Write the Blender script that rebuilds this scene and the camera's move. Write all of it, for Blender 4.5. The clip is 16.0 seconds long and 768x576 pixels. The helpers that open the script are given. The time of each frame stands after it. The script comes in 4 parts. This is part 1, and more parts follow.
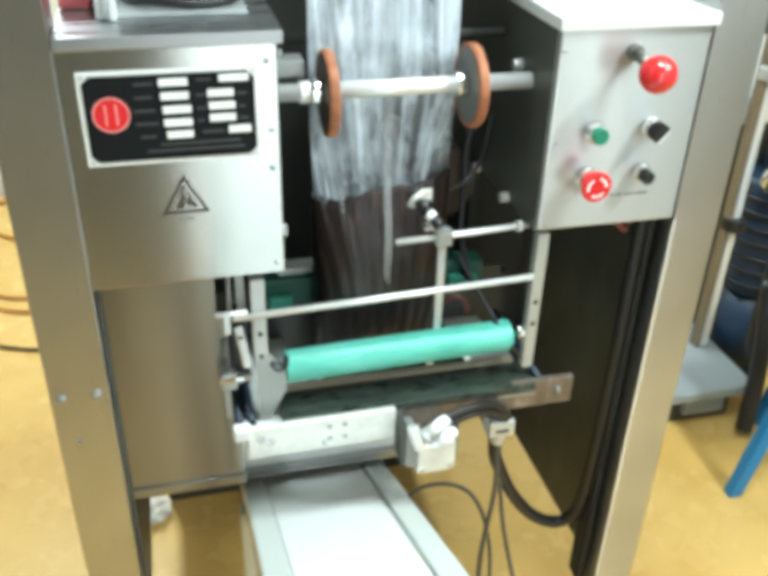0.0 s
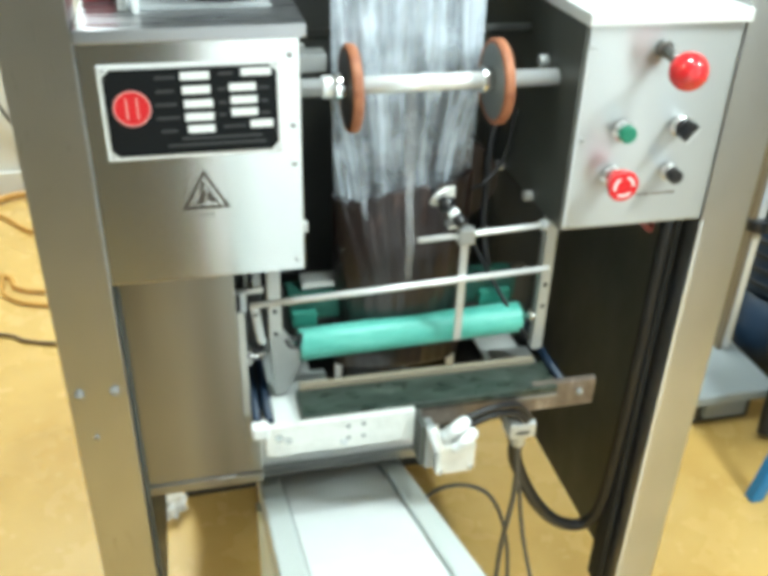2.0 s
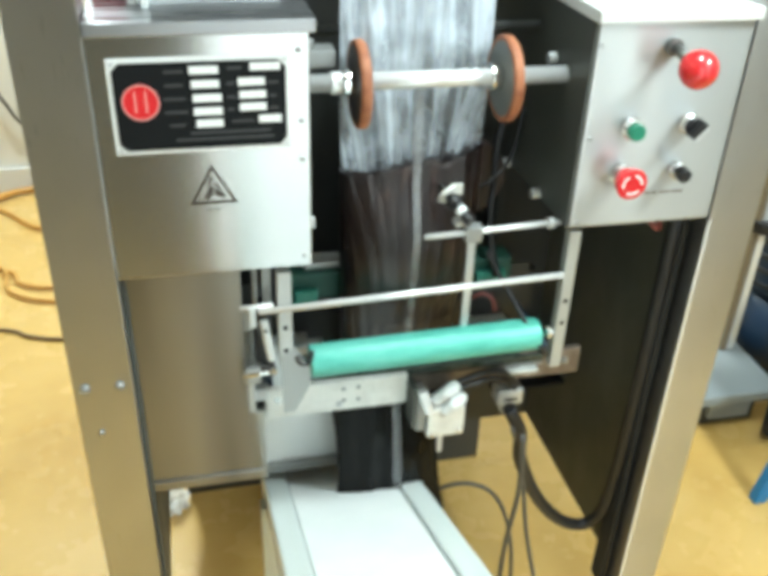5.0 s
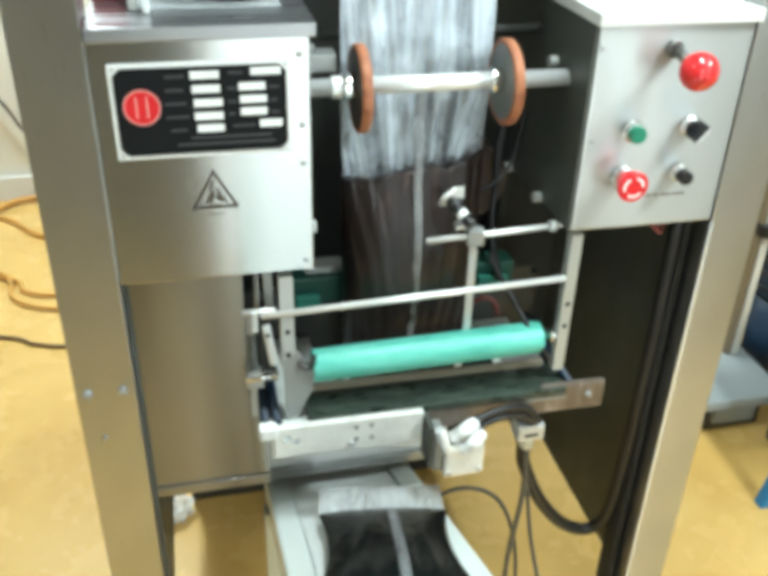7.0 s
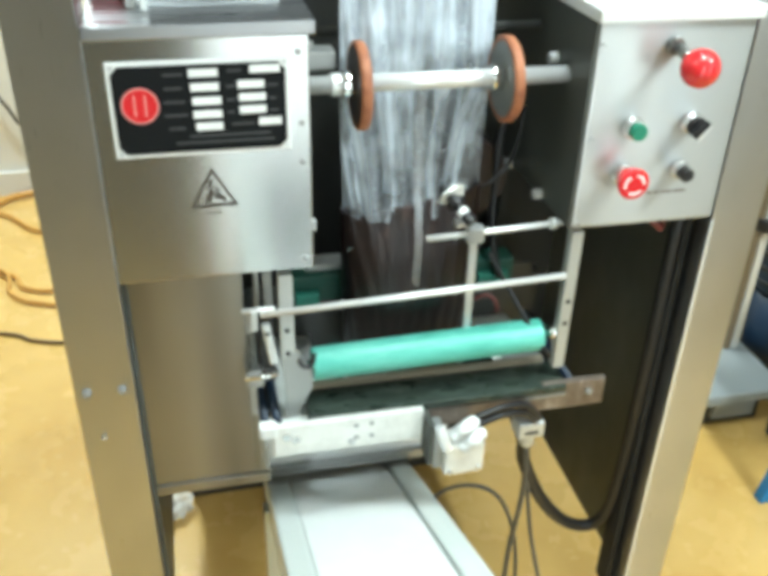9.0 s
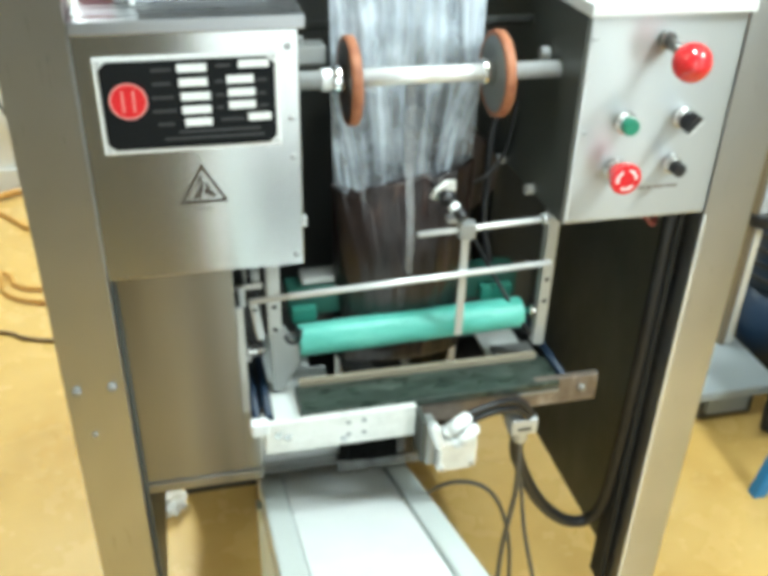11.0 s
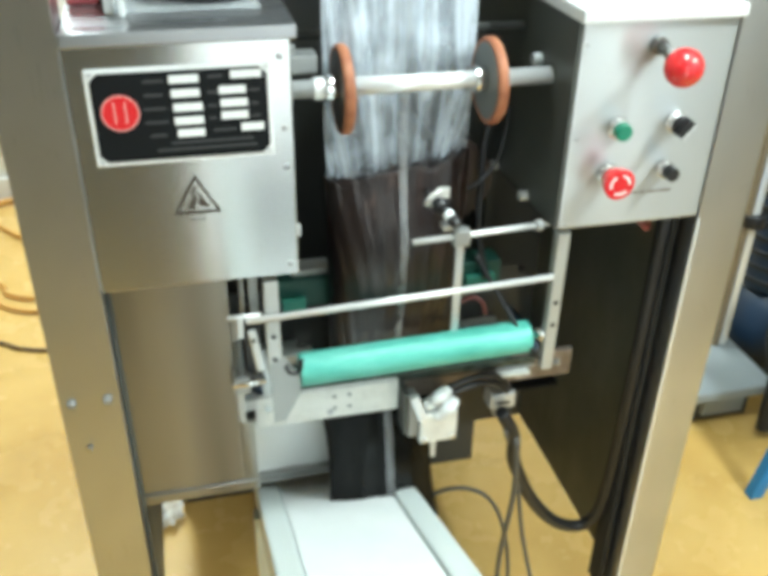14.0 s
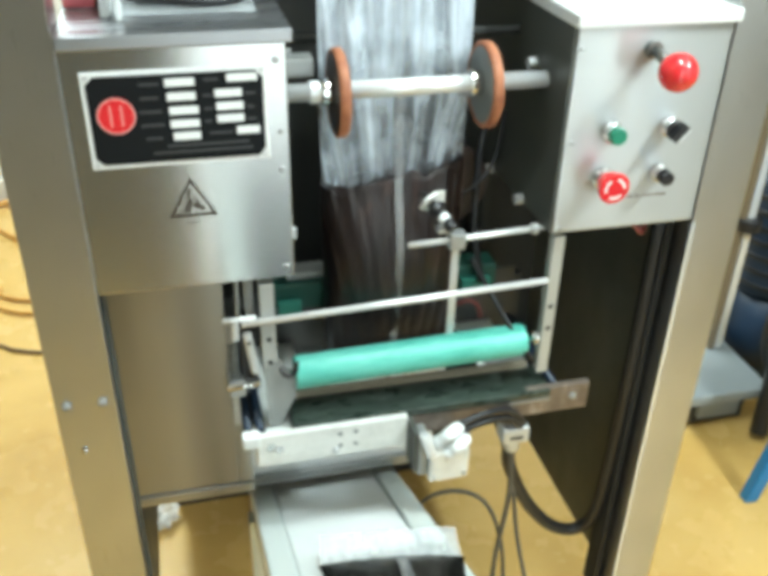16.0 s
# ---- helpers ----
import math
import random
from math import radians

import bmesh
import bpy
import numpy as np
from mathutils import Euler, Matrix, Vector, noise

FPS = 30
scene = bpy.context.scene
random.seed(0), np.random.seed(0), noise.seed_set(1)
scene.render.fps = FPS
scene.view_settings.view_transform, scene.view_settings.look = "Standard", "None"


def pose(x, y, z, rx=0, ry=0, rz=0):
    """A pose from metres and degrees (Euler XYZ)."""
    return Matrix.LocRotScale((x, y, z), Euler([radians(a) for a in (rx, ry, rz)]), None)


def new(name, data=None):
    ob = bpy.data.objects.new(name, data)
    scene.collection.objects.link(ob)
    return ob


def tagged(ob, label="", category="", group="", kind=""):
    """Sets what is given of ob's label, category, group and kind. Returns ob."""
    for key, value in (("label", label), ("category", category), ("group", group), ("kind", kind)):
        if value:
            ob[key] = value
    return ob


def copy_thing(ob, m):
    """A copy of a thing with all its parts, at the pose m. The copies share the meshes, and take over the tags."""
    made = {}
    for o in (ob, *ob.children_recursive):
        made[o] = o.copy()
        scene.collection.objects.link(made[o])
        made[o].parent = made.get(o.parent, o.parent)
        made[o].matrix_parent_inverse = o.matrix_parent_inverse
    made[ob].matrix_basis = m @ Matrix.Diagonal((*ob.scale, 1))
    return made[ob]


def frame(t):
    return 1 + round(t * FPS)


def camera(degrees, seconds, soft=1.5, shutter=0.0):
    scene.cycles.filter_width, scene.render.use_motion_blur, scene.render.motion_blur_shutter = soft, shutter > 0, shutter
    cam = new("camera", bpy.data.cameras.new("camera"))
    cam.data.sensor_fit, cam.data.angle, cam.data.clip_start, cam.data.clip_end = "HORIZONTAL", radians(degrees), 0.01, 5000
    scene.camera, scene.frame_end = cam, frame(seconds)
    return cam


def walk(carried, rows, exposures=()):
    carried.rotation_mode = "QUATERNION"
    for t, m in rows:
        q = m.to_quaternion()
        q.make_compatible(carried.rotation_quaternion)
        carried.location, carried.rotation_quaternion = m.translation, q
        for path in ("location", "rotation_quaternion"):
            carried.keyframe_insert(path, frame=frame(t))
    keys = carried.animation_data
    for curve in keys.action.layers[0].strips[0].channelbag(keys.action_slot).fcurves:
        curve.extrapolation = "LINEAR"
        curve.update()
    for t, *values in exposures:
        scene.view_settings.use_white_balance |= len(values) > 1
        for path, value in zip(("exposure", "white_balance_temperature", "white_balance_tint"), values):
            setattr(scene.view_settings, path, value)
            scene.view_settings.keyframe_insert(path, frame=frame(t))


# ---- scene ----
cam = camera(48.0, 16.0, soft=5.5)
PATH = [
    (0.0, pose(-0.2984, -0.9172, 1.5055, 59.165, -1.444, -14.131)),
    (0.5, pose(-0.2996, -0.9111, 1.5060, 59.084, -1.220, -13.943)),
    (1.0, pose(-0.3022, -0.9028, 1.5000, 58.911, -0.839, -13.159)),
    (1.5, pose(-0.2964, -0.9006, 1.4996, 58.736, -0.877, -13.329)),
    (2.0, pose(-0.3011, -0.9025, 1.4989, 58.949, -1.448, -12.885)),
    (2.5, pose(-0.2992, -0.9064, 1.5036, 59.022, -1.383, -12.840)),
    (3.0, pose(-0.3009, -0.9042, 1.5006, 58.859, -1.585, -12.717)),
    (3.5, pose(-0.3000, -0.9039, 1.5000, 58.746, -1.454, -12.424)),
    (4.0, pose(-0.3064, -0.9005, 1.4971, 58.826, -1.610, -12.519)),
    (6.5, pose(-0.3069, -0.9033, 1.4926, 59.145, -1.817, -12.488)),
    (7.0, pose(-0.3037, -0.9040, 1.4912, 59.383, -1.357, -12.422)),
    (7.5, pose(-0.3034, -0.8991, 1.4954, 58.987, -1.315, -12.769)),
    (8.0, pose(-0.3056, -0.8963, 1.4936, 58.864, -1.329, -12.732)),
    (8.5, pose(-0.3072, -0.8961, 1.4961, 58.996, -1.145, -12.627)),
    (9.0, pose(-0.3042, -0.8971, 1.4942, 58.945, -1.312, -12.577)),
    (11.5, pose(-0.2980, -0.8945, 1.4909, 58.741, -1.222, -13.028)),
    (12.0, pose(-0.2988, -0.8945, 1.4955, 58.827, -1.098, -13.262)),
    (12.5, pose(-0.2984, -0.8945, 1.4958, 58.946, -1.140, -13.864)),
    (13.0, pose(-0.2973, -0.8927, 1.4943, 58.962, -0.846, -13.787)),
    (13.5, pose(-0.3000, -0.8911, 1.4935, 59.013, -0.847, -13.270)),
    (14.0, pose(-0.2985, -0.8897, 1.4949, 58.992, -0.885, -13.633)),
    (14.5, pose(-0.2955, -0.8891, 1.4944, 58.904, -0.921, -13.676)),
    (15.0, pose(-0.2950, -0.8943, 1.4950, 59.117, -0.862, -13.838)),
    (15.5, pose(-0.2972, -0.8926, 1.4952, 59.052, -0.921, -13.829)),
    (16.0, pose(-0.2969, -0.8916, 1.4967, 59.157, -1.100, -13.738)),
]
walk(cam, PATH)

# ---------------------------------------------------------------- light
EXPOSURE = -0.75
scene.view_settings.exposure = EXPOSURE
world = bpy.data.worlds.new("world")
scene.world = world
world.use_nodes = True
world.node_tree.nodes["Background"].inputs[0].default_value = (0.8, 0.9, 1.0, 1)
world.node_tree.nodes["Background"].inputs[1].default_value = 0.05


def area_lamp(name, place, sx, sy, watts, colour, turn=(0, 0, 0)):
    data = bpy.data.lights.new(name, "AREA")
    data.shape, data.size, data.size_y, data.energy, data.color = "RECTANGLE", sx, sy, watts, colour
    ob = new(name, data)
    ob.matrix_world = pose(*place, *turn)
    return ob


COOL = (0.795, 0.95, 0.965)
# unseen lights; first follows the knob shadows, the last added to brighten the belt
FIXTURES = [(1.45, -1.0), (-1.8, -0.6), (1.7, 1.4), (-0.62, 1.7), (0.2, -0.33)]
WATTS = [116, 18, 10, 118, 64]
for (fx, fy), w in zip(FIXTURES, WATTS):
    area_lamp("ceiling_lamp", (fx, fy, 2.72), 0.2, 0.5, w, COOL)
# added lamps at the unseen openings behind the camera, for bright bands in steel
area_lamp("added_front_lamp", (-0.04, -1.44, 1.1), 0.4, 1.9, 3.6, (0.86, 0.96, 1.0), (90, 0, 0))
area_lamp("added_front_lamp", (0.975, -1.44, 1.3), 0.36, 1.4, 2, (0.86, 0.96, 1.0), (90, 0, 0))


# ---------------------------------------------------------------- materials
def mat(name, colour, rough=0.5, metal=0.0, **kw):
    m = bpy.data.materials.new(name)
    m.use_nodes = True
    nt = m.node_tree
    b = nt.nodes["Principled BSDF"]
    b.inputs["Base Color"].default_value = (*colour, 1)
    b.inputs["Roughness"].default_value = rough
    b.inputs["Metallic"].default_value = metal
    for k, v in kw.items():
        b.inputs[k.replace("_", " ")].default_value = v
    return m


def nodes_of(m):
    return m.node_tree, m.node_tree.nodes, m.node_tree.links, m.node_tree.nodes["Principled BSDF"]


def coords(nt, scale, turn=(0, 0, 0)):
    tc = nt.nodes.new("ShaderNodeTexCoord")
    mp = nt.nodes.new("ShaderNodeMapping")
    mp.inputs["Scale"].default_value = scale
    mp.inputs["Rotation"].default_value = turn
    nt.links.new(tc.outputs["Object"], mp.inputs["Vector"])
    return mp.outputs["Vector"]


def noise_tex(nt, scale, vec, detail=4.0, rough=0.6):
    n = nt.nodes.new("ShaderNodeTexNoise")
    n.inputs["Scale"].default_value = scale
    n.inputs["Detail"].default_value = detail
    n.inputs["Roughness"].default_value = rough
    nt.links.new(vec, n.inputs["Vector"])
    return n.outputs["Fac"]


def ramp(nt, fac, stops):
    r = nt.nodes.new("ShaderNodeValToRGB")
    els = r.color_ramp.elements
    while len(els) < len(stops):
        els.new(0.5)
    for e, (p, c) in zip(els, stops):
        e.position, e.color = p, (*c, 1) if len(c) == 3 else c
    nt.links.new(fac, r.inputs["Fac"])
    return r.outputs["Color"]


def bump(nt, fac, strength, dist=0.001):
    b = nt.nodes.new("ShaderNodeBump")
    b.inputs["Strength"].default_value = strength
    b.inputs["Distance"].default_value = dist
    nt.links.new(fac, b.inputs["Height"])
    return b.outputs["Normal"]


def steel(name, tone, rough, along="z", var=0.12, metal=1.0):
    """Brushed stainless sheet, its grain running along one axis."""
    m = mat(name, tone, rough, metal)
    nt, ns, ln, b = nodes_of(m)
    sc = {"z": (60, 60, 1.2), "x": (1.2, 60, 60), "y": (60, 1.2, 60)}[along]
    grain = noise_tex(nt, 14, coords(nt, sc), 6)
    cloud = noise_tex(nt, 3.2, coords(nt, (1, 1, 0.6)), 3)
    lo = tuple(c * (1 - var) for c in tone)
    ln.new(ramp(nt, cloud, [(0.3, lo), (0.7, tone)]), b.inputs["Base Color"])
    r = nt.nodes.new("ShaderNodeMapRange")
    r.inputs["To Min"].default_value, r.inputs["To Max"].default_value = rough - 0.03, rough + 0.04
    ln.new(grain, r.inputs["Value"])
    ln.new(r.outputs["Result"], b.inputs["Roughness"])
    ln.new(bump(nt, grain, 0.012, 0.0006), b.inputs["Normal"])
    b.inputs["Anisotropic"].default_value = 0.88
    b.inputs["Anisotropic Rotation"].default_value = 0.25
    tan = nt.nodes.new("ShaderNodeTangent")
    tan.direction_type, tan.axis = "RADIAL", "Z"
    ln.new(tan.outputs["Tangent"], b.inputs["Tangent"])
    return m


STEEL = steel("brushed_steel", (0.53, 0.54, 0.53), 0.22, var=0.2)
POSTM = steel("brushed_post_steel", (0.57, 0.575, 0.565), 0.28, var=0.3, metal=0.94)
STEEL_X = steel("brushed_steel_across", (0.55, 0.56, 0.56), 0.3, "x", metal=0.85)
PANEL = steel("satin_steel_panel", (0.47, 0.49, 0.49), 0.33, metal=0.7)
LOWER = steel("reflection_banded_steel", (0.5, 0.47, 0.41), 0.3, var=0.45, metal=0.9)
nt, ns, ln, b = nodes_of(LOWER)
# upright dark and pale bands in the colour stand in for blurred reflections
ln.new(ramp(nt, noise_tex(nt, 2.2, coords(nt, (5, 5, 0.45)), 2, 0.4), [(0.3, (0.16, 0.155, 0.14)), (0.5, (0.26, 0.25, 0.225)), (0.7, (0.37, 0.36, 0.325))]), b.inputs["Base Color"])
SIDE = mat("dark_steel_sheet", (0.045, 0.046, 0.042), 0.5, 0.0)
nt, ns, ln, b = nodes_of(SIDE)
ln.new(ramp(nt, noise_tex(nt, 5, coords(nt, (1, 1, 0.7)), 5), [(0.3, (0.04, 0.044, 0.038)), (0.7, (0.085, 0.09, 0.078))]), b.inputs["Base Color"])
LIDM = mat("dull_steel_lid", (0.36, 0.37, 0.38), 0.3, 0.85)
nt, ns, ln, b = nodes_of(LIDM)
ln.new(ramp(nt, noise_tex(nt, 12, coords(nt, (0.4, 6, 1)), 5), [(0.3, (0.2,) * 3), (0.7, (0.4,) * 3)]), b.inputs["Roughness"])
# steel whose dark base colour carries the shade inside the frame
SIDEP = mat("shade_toned_steel_side", (0.2, 0.205, 0.18), 0.36, 0.3)
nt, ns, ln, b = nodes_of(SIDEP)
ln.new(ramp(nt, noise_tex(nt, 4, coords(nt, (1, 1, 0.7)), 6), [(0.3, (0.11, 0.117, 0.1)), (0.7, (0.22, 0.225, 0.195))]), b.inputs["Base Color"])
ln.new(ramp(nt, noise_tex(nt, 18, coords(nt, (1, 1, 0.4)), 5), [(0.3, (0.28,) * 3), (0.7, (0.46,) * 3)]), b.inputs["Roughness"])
CHROME = mat("polished_steel", (0.8, 0.8, 0.8), 0.12, 1.0)
ALU = mat("cast_aluminium", (0.56, 0.58, 0.58), 0.36, 0.5)
UPR = mat("brushed_upright_steel", (0.46, 0.47, 0.45), 0.36, 0.35)
BEAMM = mat("pale_machined_aluminium", (0.76, 0.76, 0.72), 0.4, 0.2)
nt, ns, ln, b = nodes_of(BEAMM)
ln.new(ramp(nt, noise_tex(nt, 24, coords(nt, (1, 1, 1)), 6, 0.7), [(0.3, (0.6, 0.6, 0.56)), (0.55, (0.76, 0.76, 0.72)), (0.75, (0.82, 0.82, 0.79))]), b.inputs["Base Color"])
PALEA = mat("pale_aluminium_sheet", (0.72, 0.75, 0.72), 0.45, 0.15)
ALUD = mat("dull_aluminium", (0.33, 0.34, 0.33), 0.42, 0.5)
DULLB = mat("tarnished_brown_steel", (0.14, 0.12, 0.1), 0.4, 0.4)
nt, ns, ln, b = nodes_of(DULLB)
ln.new(ramp(nt, noise_tex(nt, 26, coords(nt, (1, 1, 0.5)), 6, 0.7), [(0.35, (0.12, 0.09, 0.065)), (0.55, (0.22, 0.18, 0.15)), (0.72, (0.55, 0.5, 0.45))]), b.inputs["Base Color"])
SATIN = mat("satin_shaft_steel", (0.8, 0.81, 0.8), 0.26, 0.4)
DARKIN = mat("near_black_steel", (0.045, 0.047, 0.044), 0.42)
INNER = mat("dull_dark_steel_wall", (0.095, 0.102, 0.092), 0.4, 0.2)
BLACK = mat("black_plastic", (0.012, 0.012, 0.013), 0.35)
GASK = mat("black_seal_and_shade_deck", (0.014, 0.014, 0.014), 0.7)
RUBBER = mat("black_rubber_hose", (0.012, 0.012, 0.013), 0.45)
GREYC = mat("grey_cable_sheath", (0.085, 0.08, 0.07), 0.5)
RED = mat("red_plastic", (0.72, 0.025, 0.03), 0.18, 0.0, Coat_Weight=0.5)
GREENB = mat("green_plastic", (0.01, 0.22, 0.13), 0.3)
WHITE = mat("white_plastic", (0.74, 0.76, 0.75), 0.4)
LABELW = mat("white_label", (0.85, 0.87, 0.86), 0.5)
PLATEB = mat("black_enamel", (0.01, 0.011, 0.012), 0.55, 0.0, Specular_IOR_Level=0.1)
TEXTG = mat("dull_grey_print", (0.04, 0.043, 0.045), 0.6)
ETCH = mat("etched_print", (0.06, 0.05, 0.04), 0.6)
FACE = mat("grey_wheel_face", (0.16, 0.17, 0.16), 0.45, 0.3)
BLUE = mat("blue_plastic", (0.005, 0.2, 0.5), 0.35)
NAVY = mat("dark_blue_paint", (0.012, 0.03, 0.06), 0.4)
LIGHTG = mat("light_grey_paint", (0.26, 0.29, 0.295), 0.45)
JAWT = mat("shaded_teal_block", (0.02, 0.19, 0.14), 0.5)
JAWG = mat("dark_green_jaw", (0.012, 0.075, 0.055), 0.5)
DUSKG = mat("dusty_green_grey_sheet", (0.04, 0.055, 0.046), 0.35)
nt, ns, ln, b = nodes_of(DUSKG)
ln.new(ramp(nt, noise_tex(nt, 22, coords(nt, (1, 3, 1)), 6, 0.7), [(0.38, (0.018, 0.027, 0.021)), (0.6, (0.045, 0.062, 0.05)), (0.75, (0.13, 0.15, 0.13))]), b.inputs["Base Color"])
ln.new(ramp(nt, noise_tex(nt, 30, coords(nt, (1, 2, 1)), 5), [(0.35, (0.22,) * 3), (0.7, (0.55,) * 3)]), b.inputs["Roughness"])
TEAL = mat("teal_silicone", (0.06, 0.5, 0.38), 0.42)
nt, ns, ln, b = nodes_of(TEAL)
ln.new(ramp(nt, noise_tex(nt, 14, coords(nt, (1, 3, 3)), 5), [(0.3, (0.06, 0.36, 0.28)), (0.5, (0.1, 0.47, 0.38)), (0.72, (0.17, 0.58, 0.48))]), b.inputs["Base Color"])
ORANGE = mat("orange_rubber", (0.5, 0.13, 0.04), 0.6)
nt, ns, ln, b = nodes_of(ORANGE)
ln.new(ramp(nt, noise_tex(nt, 60, coords(nt, (1, 1, 1)), 4), [(0.3, (0.25, 0.08, 0.035)), (0.55, (0.38, 0.14, 0.065)), (0.75, (0.46, 0.19, 0.1))]), b.inputs["Base Color"])
HOSEO = mat("orange_hose", (0.64, 0.34, 0.08), 0.4)
BELT = mat("white_belt", (0.84, 0.87, 0.86), 0.32, 0.0, Coat_Weight=0.8, Coat_Roughness=0.3)
nt, ns, ln, b = nodes_of(BELT)
ln.new(ramp(nt, noise_tex(nt, 9, coords(nt, (1, 1, 1)), 6), [(0.3, (0.78, 0.82, 0.81)), (0.7, (0.87, 0.89, 0.88))]), b.inputs["Base Color"])
CREAM = mat("conveyor_rail_paint", (0.7, 0.76, 0.74), 0.3, 0.2)

WALL = mat("white_wall", (0.8, 0.8, 0.77), 0.7)
# the unseen south wall is dark to give the steel dark reflections
WALLS = mat("grey_brown_wall", (0.13, 0.125, 0.11), 0.6)
CEIL = mat("white_ceiling", (0.82, 0.82, 0.8), 0.8)

FLOOR = mat("yellow_floor", (0.66, 0.43, 0.13), 0.24)
nt, ns, ln, b = nodes_of(FLOOR)
big = noise_tex(nt, 1.6, coords(nt, (1, 1, 1)), 5)
ln.new(ramp(nt, big, [(0.25, (0.52, 0.3, 0.075)), (0.5, (0.67, 0.43, 0.135)), (0.75, (0.76, 0.52, 0.2))]), b.inputs["Base Color"])
ln.new(ramp(nt, noise_tex(nt, 7, coords(nt, (1, 1, 1)), 6), [(0.3, (0.2,) * 3), (0.75, (0.34,) * 3)]), b.inputs["Roughness"])


def tube_material(name, tint):
    """Clear polythene tube: milky creases along it, clearer below the press wheels."""
    m = mat(name, tint, 0.16, 0.0, Coat_Weight=0.5, Coat_Roughness=0.08)
    nt, ns, ln, b = nodes_of(m)
    uv = nt.nodes.new("ShaderNodeUVMap")
    mp = nt.nodes.new("ShaderNodeMapping")
    mp.inputs["Scale"].default_value = (46, 3.2, 1)
    ln.new(uv.outputs["UV"], mp.inputs["Vector"])
    streak = noise_tex(nt, 1.0, mp.outputs["Vector"], 4, 0.55)
    patch = noise_tex(nt, 26, coords(nt, (1, 1, 0.8)), 3, 0.5)
    sep = nt.nodes.new("ShaderNodeSeparateXYZ")
    ln.new(uv.outputs["UV"], sep.inputs["Vector"])
    milky = nt.nodes.new("ShaderNodeMapRange")
    for k, v in (("From Min", 1.13), ("From Max", 1.24), ("To Min", -0.05), ("To Max", 0.12)):
        milky.inputs[k].default_value = v
    ln.new(sep.outputs["Y"], milky.inputs["Value"])
    mix = nt.nodes.new("ShaderNodeMath")
    mix.operation = "MULTIPLY_ADD"
    mix.inputs[1].default_value = 0.55
    ln.new(patch, mix.inputs[0])
    ln.new(streak, mix.inputs[2])
    both = nt.nodes.new("ShaderNodeMath")
    ln.new(mix.outputs[0], both.inputs[0])
    ln.new(milky.outputs["Result"], both.inputs[1])
    ln.new(ramp(nt, both.outputs[0], [(0.6, (0.07,) * 3), (0.76, (0.3,) * 3), (0.97, (0.85,) * 3)]), b.inputs["Alpha"])
    ln.new(bump(nt, streak, 0.35, 0.004), b.inputs["Normal"])
    return m


def film_material(name, tint, low, high):
    """Clear wrinkled polythene: light streaks run down it."""
    m = mat(name, tint, 0.22, 0.0, Coat_Weight=0.4)
    nt, ns, ln, b = nodes_of(m)
    streak = noise_tex(nt, 8, coords(nt, (4.5, 4.5, 0.7)), 4, 0.6)
    fine = noise_tex(nt, 24, coords(nt, (6, 6, 1.4)), 4)
    ln.new(ramp(nt, streak, [(0.32, (low,) * 3), (0.5, ((low + high) / 2,) * 3), (0.72, (high,) * 3)]), b.inputs["Alpha"])
    ln.new(bump(nt, fine, 0.5, 0.004), b.inputs["Normal"])
    return m


FILM = tube_material("clear_plastic_film", (0.7, 0.78, 0.86))
THIN = film_material("thin_clear_film", (0.82, 0.85, 0.86), 0.22, 0.62)
SEAM = film_material("film_seam", (0.6, 0.62, 0.64), 0.06, 0.36)
TAIL = mat("creased_film_tail", (0.7, 0.6, 0.58), 0.3)
nt, ns, ln, b = nodes_of(TAIL)
ln.new(ramp(nt, noise_tex(nt, 12, coords(nt, (7, 7, 0.3)), 3), [(0.3, (0.5, 0.36, 0.33)), (0.4, (0.82, 0.74, 0.72)), (0.54, (0.92, 0.91, 0.9))]), b.inputs["Base Color"])
CLEARBOX = mat("clear_acrylic", (0.85, 0.9, 0.92), 0.1, 0.0, Alpha=0.3)
LIQUID = mat("dark_brown_sauce", (0.03, 0.012, 0.009), 0.34, 0.0, Coat_Weight=0.12)
nt, ns, ln, b = nodes_of(LIQUID)
ln.new(ramp(nt, noise_tex(nt, 10, coords(nt, (4, 4, 0.8)), 5), [(0.35, (0.007, 0.004, 0.004)), (0.6, (0.016, 0.008, 0.007)), (0.8, (0.085, 0.046, 0.038))]), b.inputs["Base Color"])
ln.new(bump(nt, noise_tex(nt, 16, coords(nt, (4, 4, 1)), 4), 0.6, 0.005), b.inputs["Normal"])
BAGM = mat("dark_filled_bag", (0.022, 0.015, 0.014), 0.2, 0.0, Specular_IOR_Level=0.14)
nt, ns, ln, b = nodes_of(BAGM)
ln.new(ramp(nt, noise_tex(nt, 12, coords(nt, (3, 3, 1)), 5), [(0.3, (0.004, 0.0042, 0.004)), (0.65, (0.009, 0.009, 0.0085)), (0.85, (0.035, 0.034, 0.032))]), b.inputs["Base Color"])
ln.new(bump(nt, noise_tex(nt, 15, coords(nt, (3, 3, 1)), 4), 0.6, 0.005), b.inputs["Normal"])


def glow(name, colour, strength):
    m = mat(name, colour, 0.5)
    b = m.node_tree.nodes["Principled BSDF"]
    b.inputs["Emission Color"].default_value = (*colour, 1)
    b.inputs["Emission Strength"].default_value = strength
    return m


TUBE = glow("lit_diffuser", (0.95, 1.0, 0.97), 6.0)
# glow of the invented openings, mirrored by the steel fronts
PANE = glow("added_glow_pane", (0.88, 0.96, 1.0), 2.2)


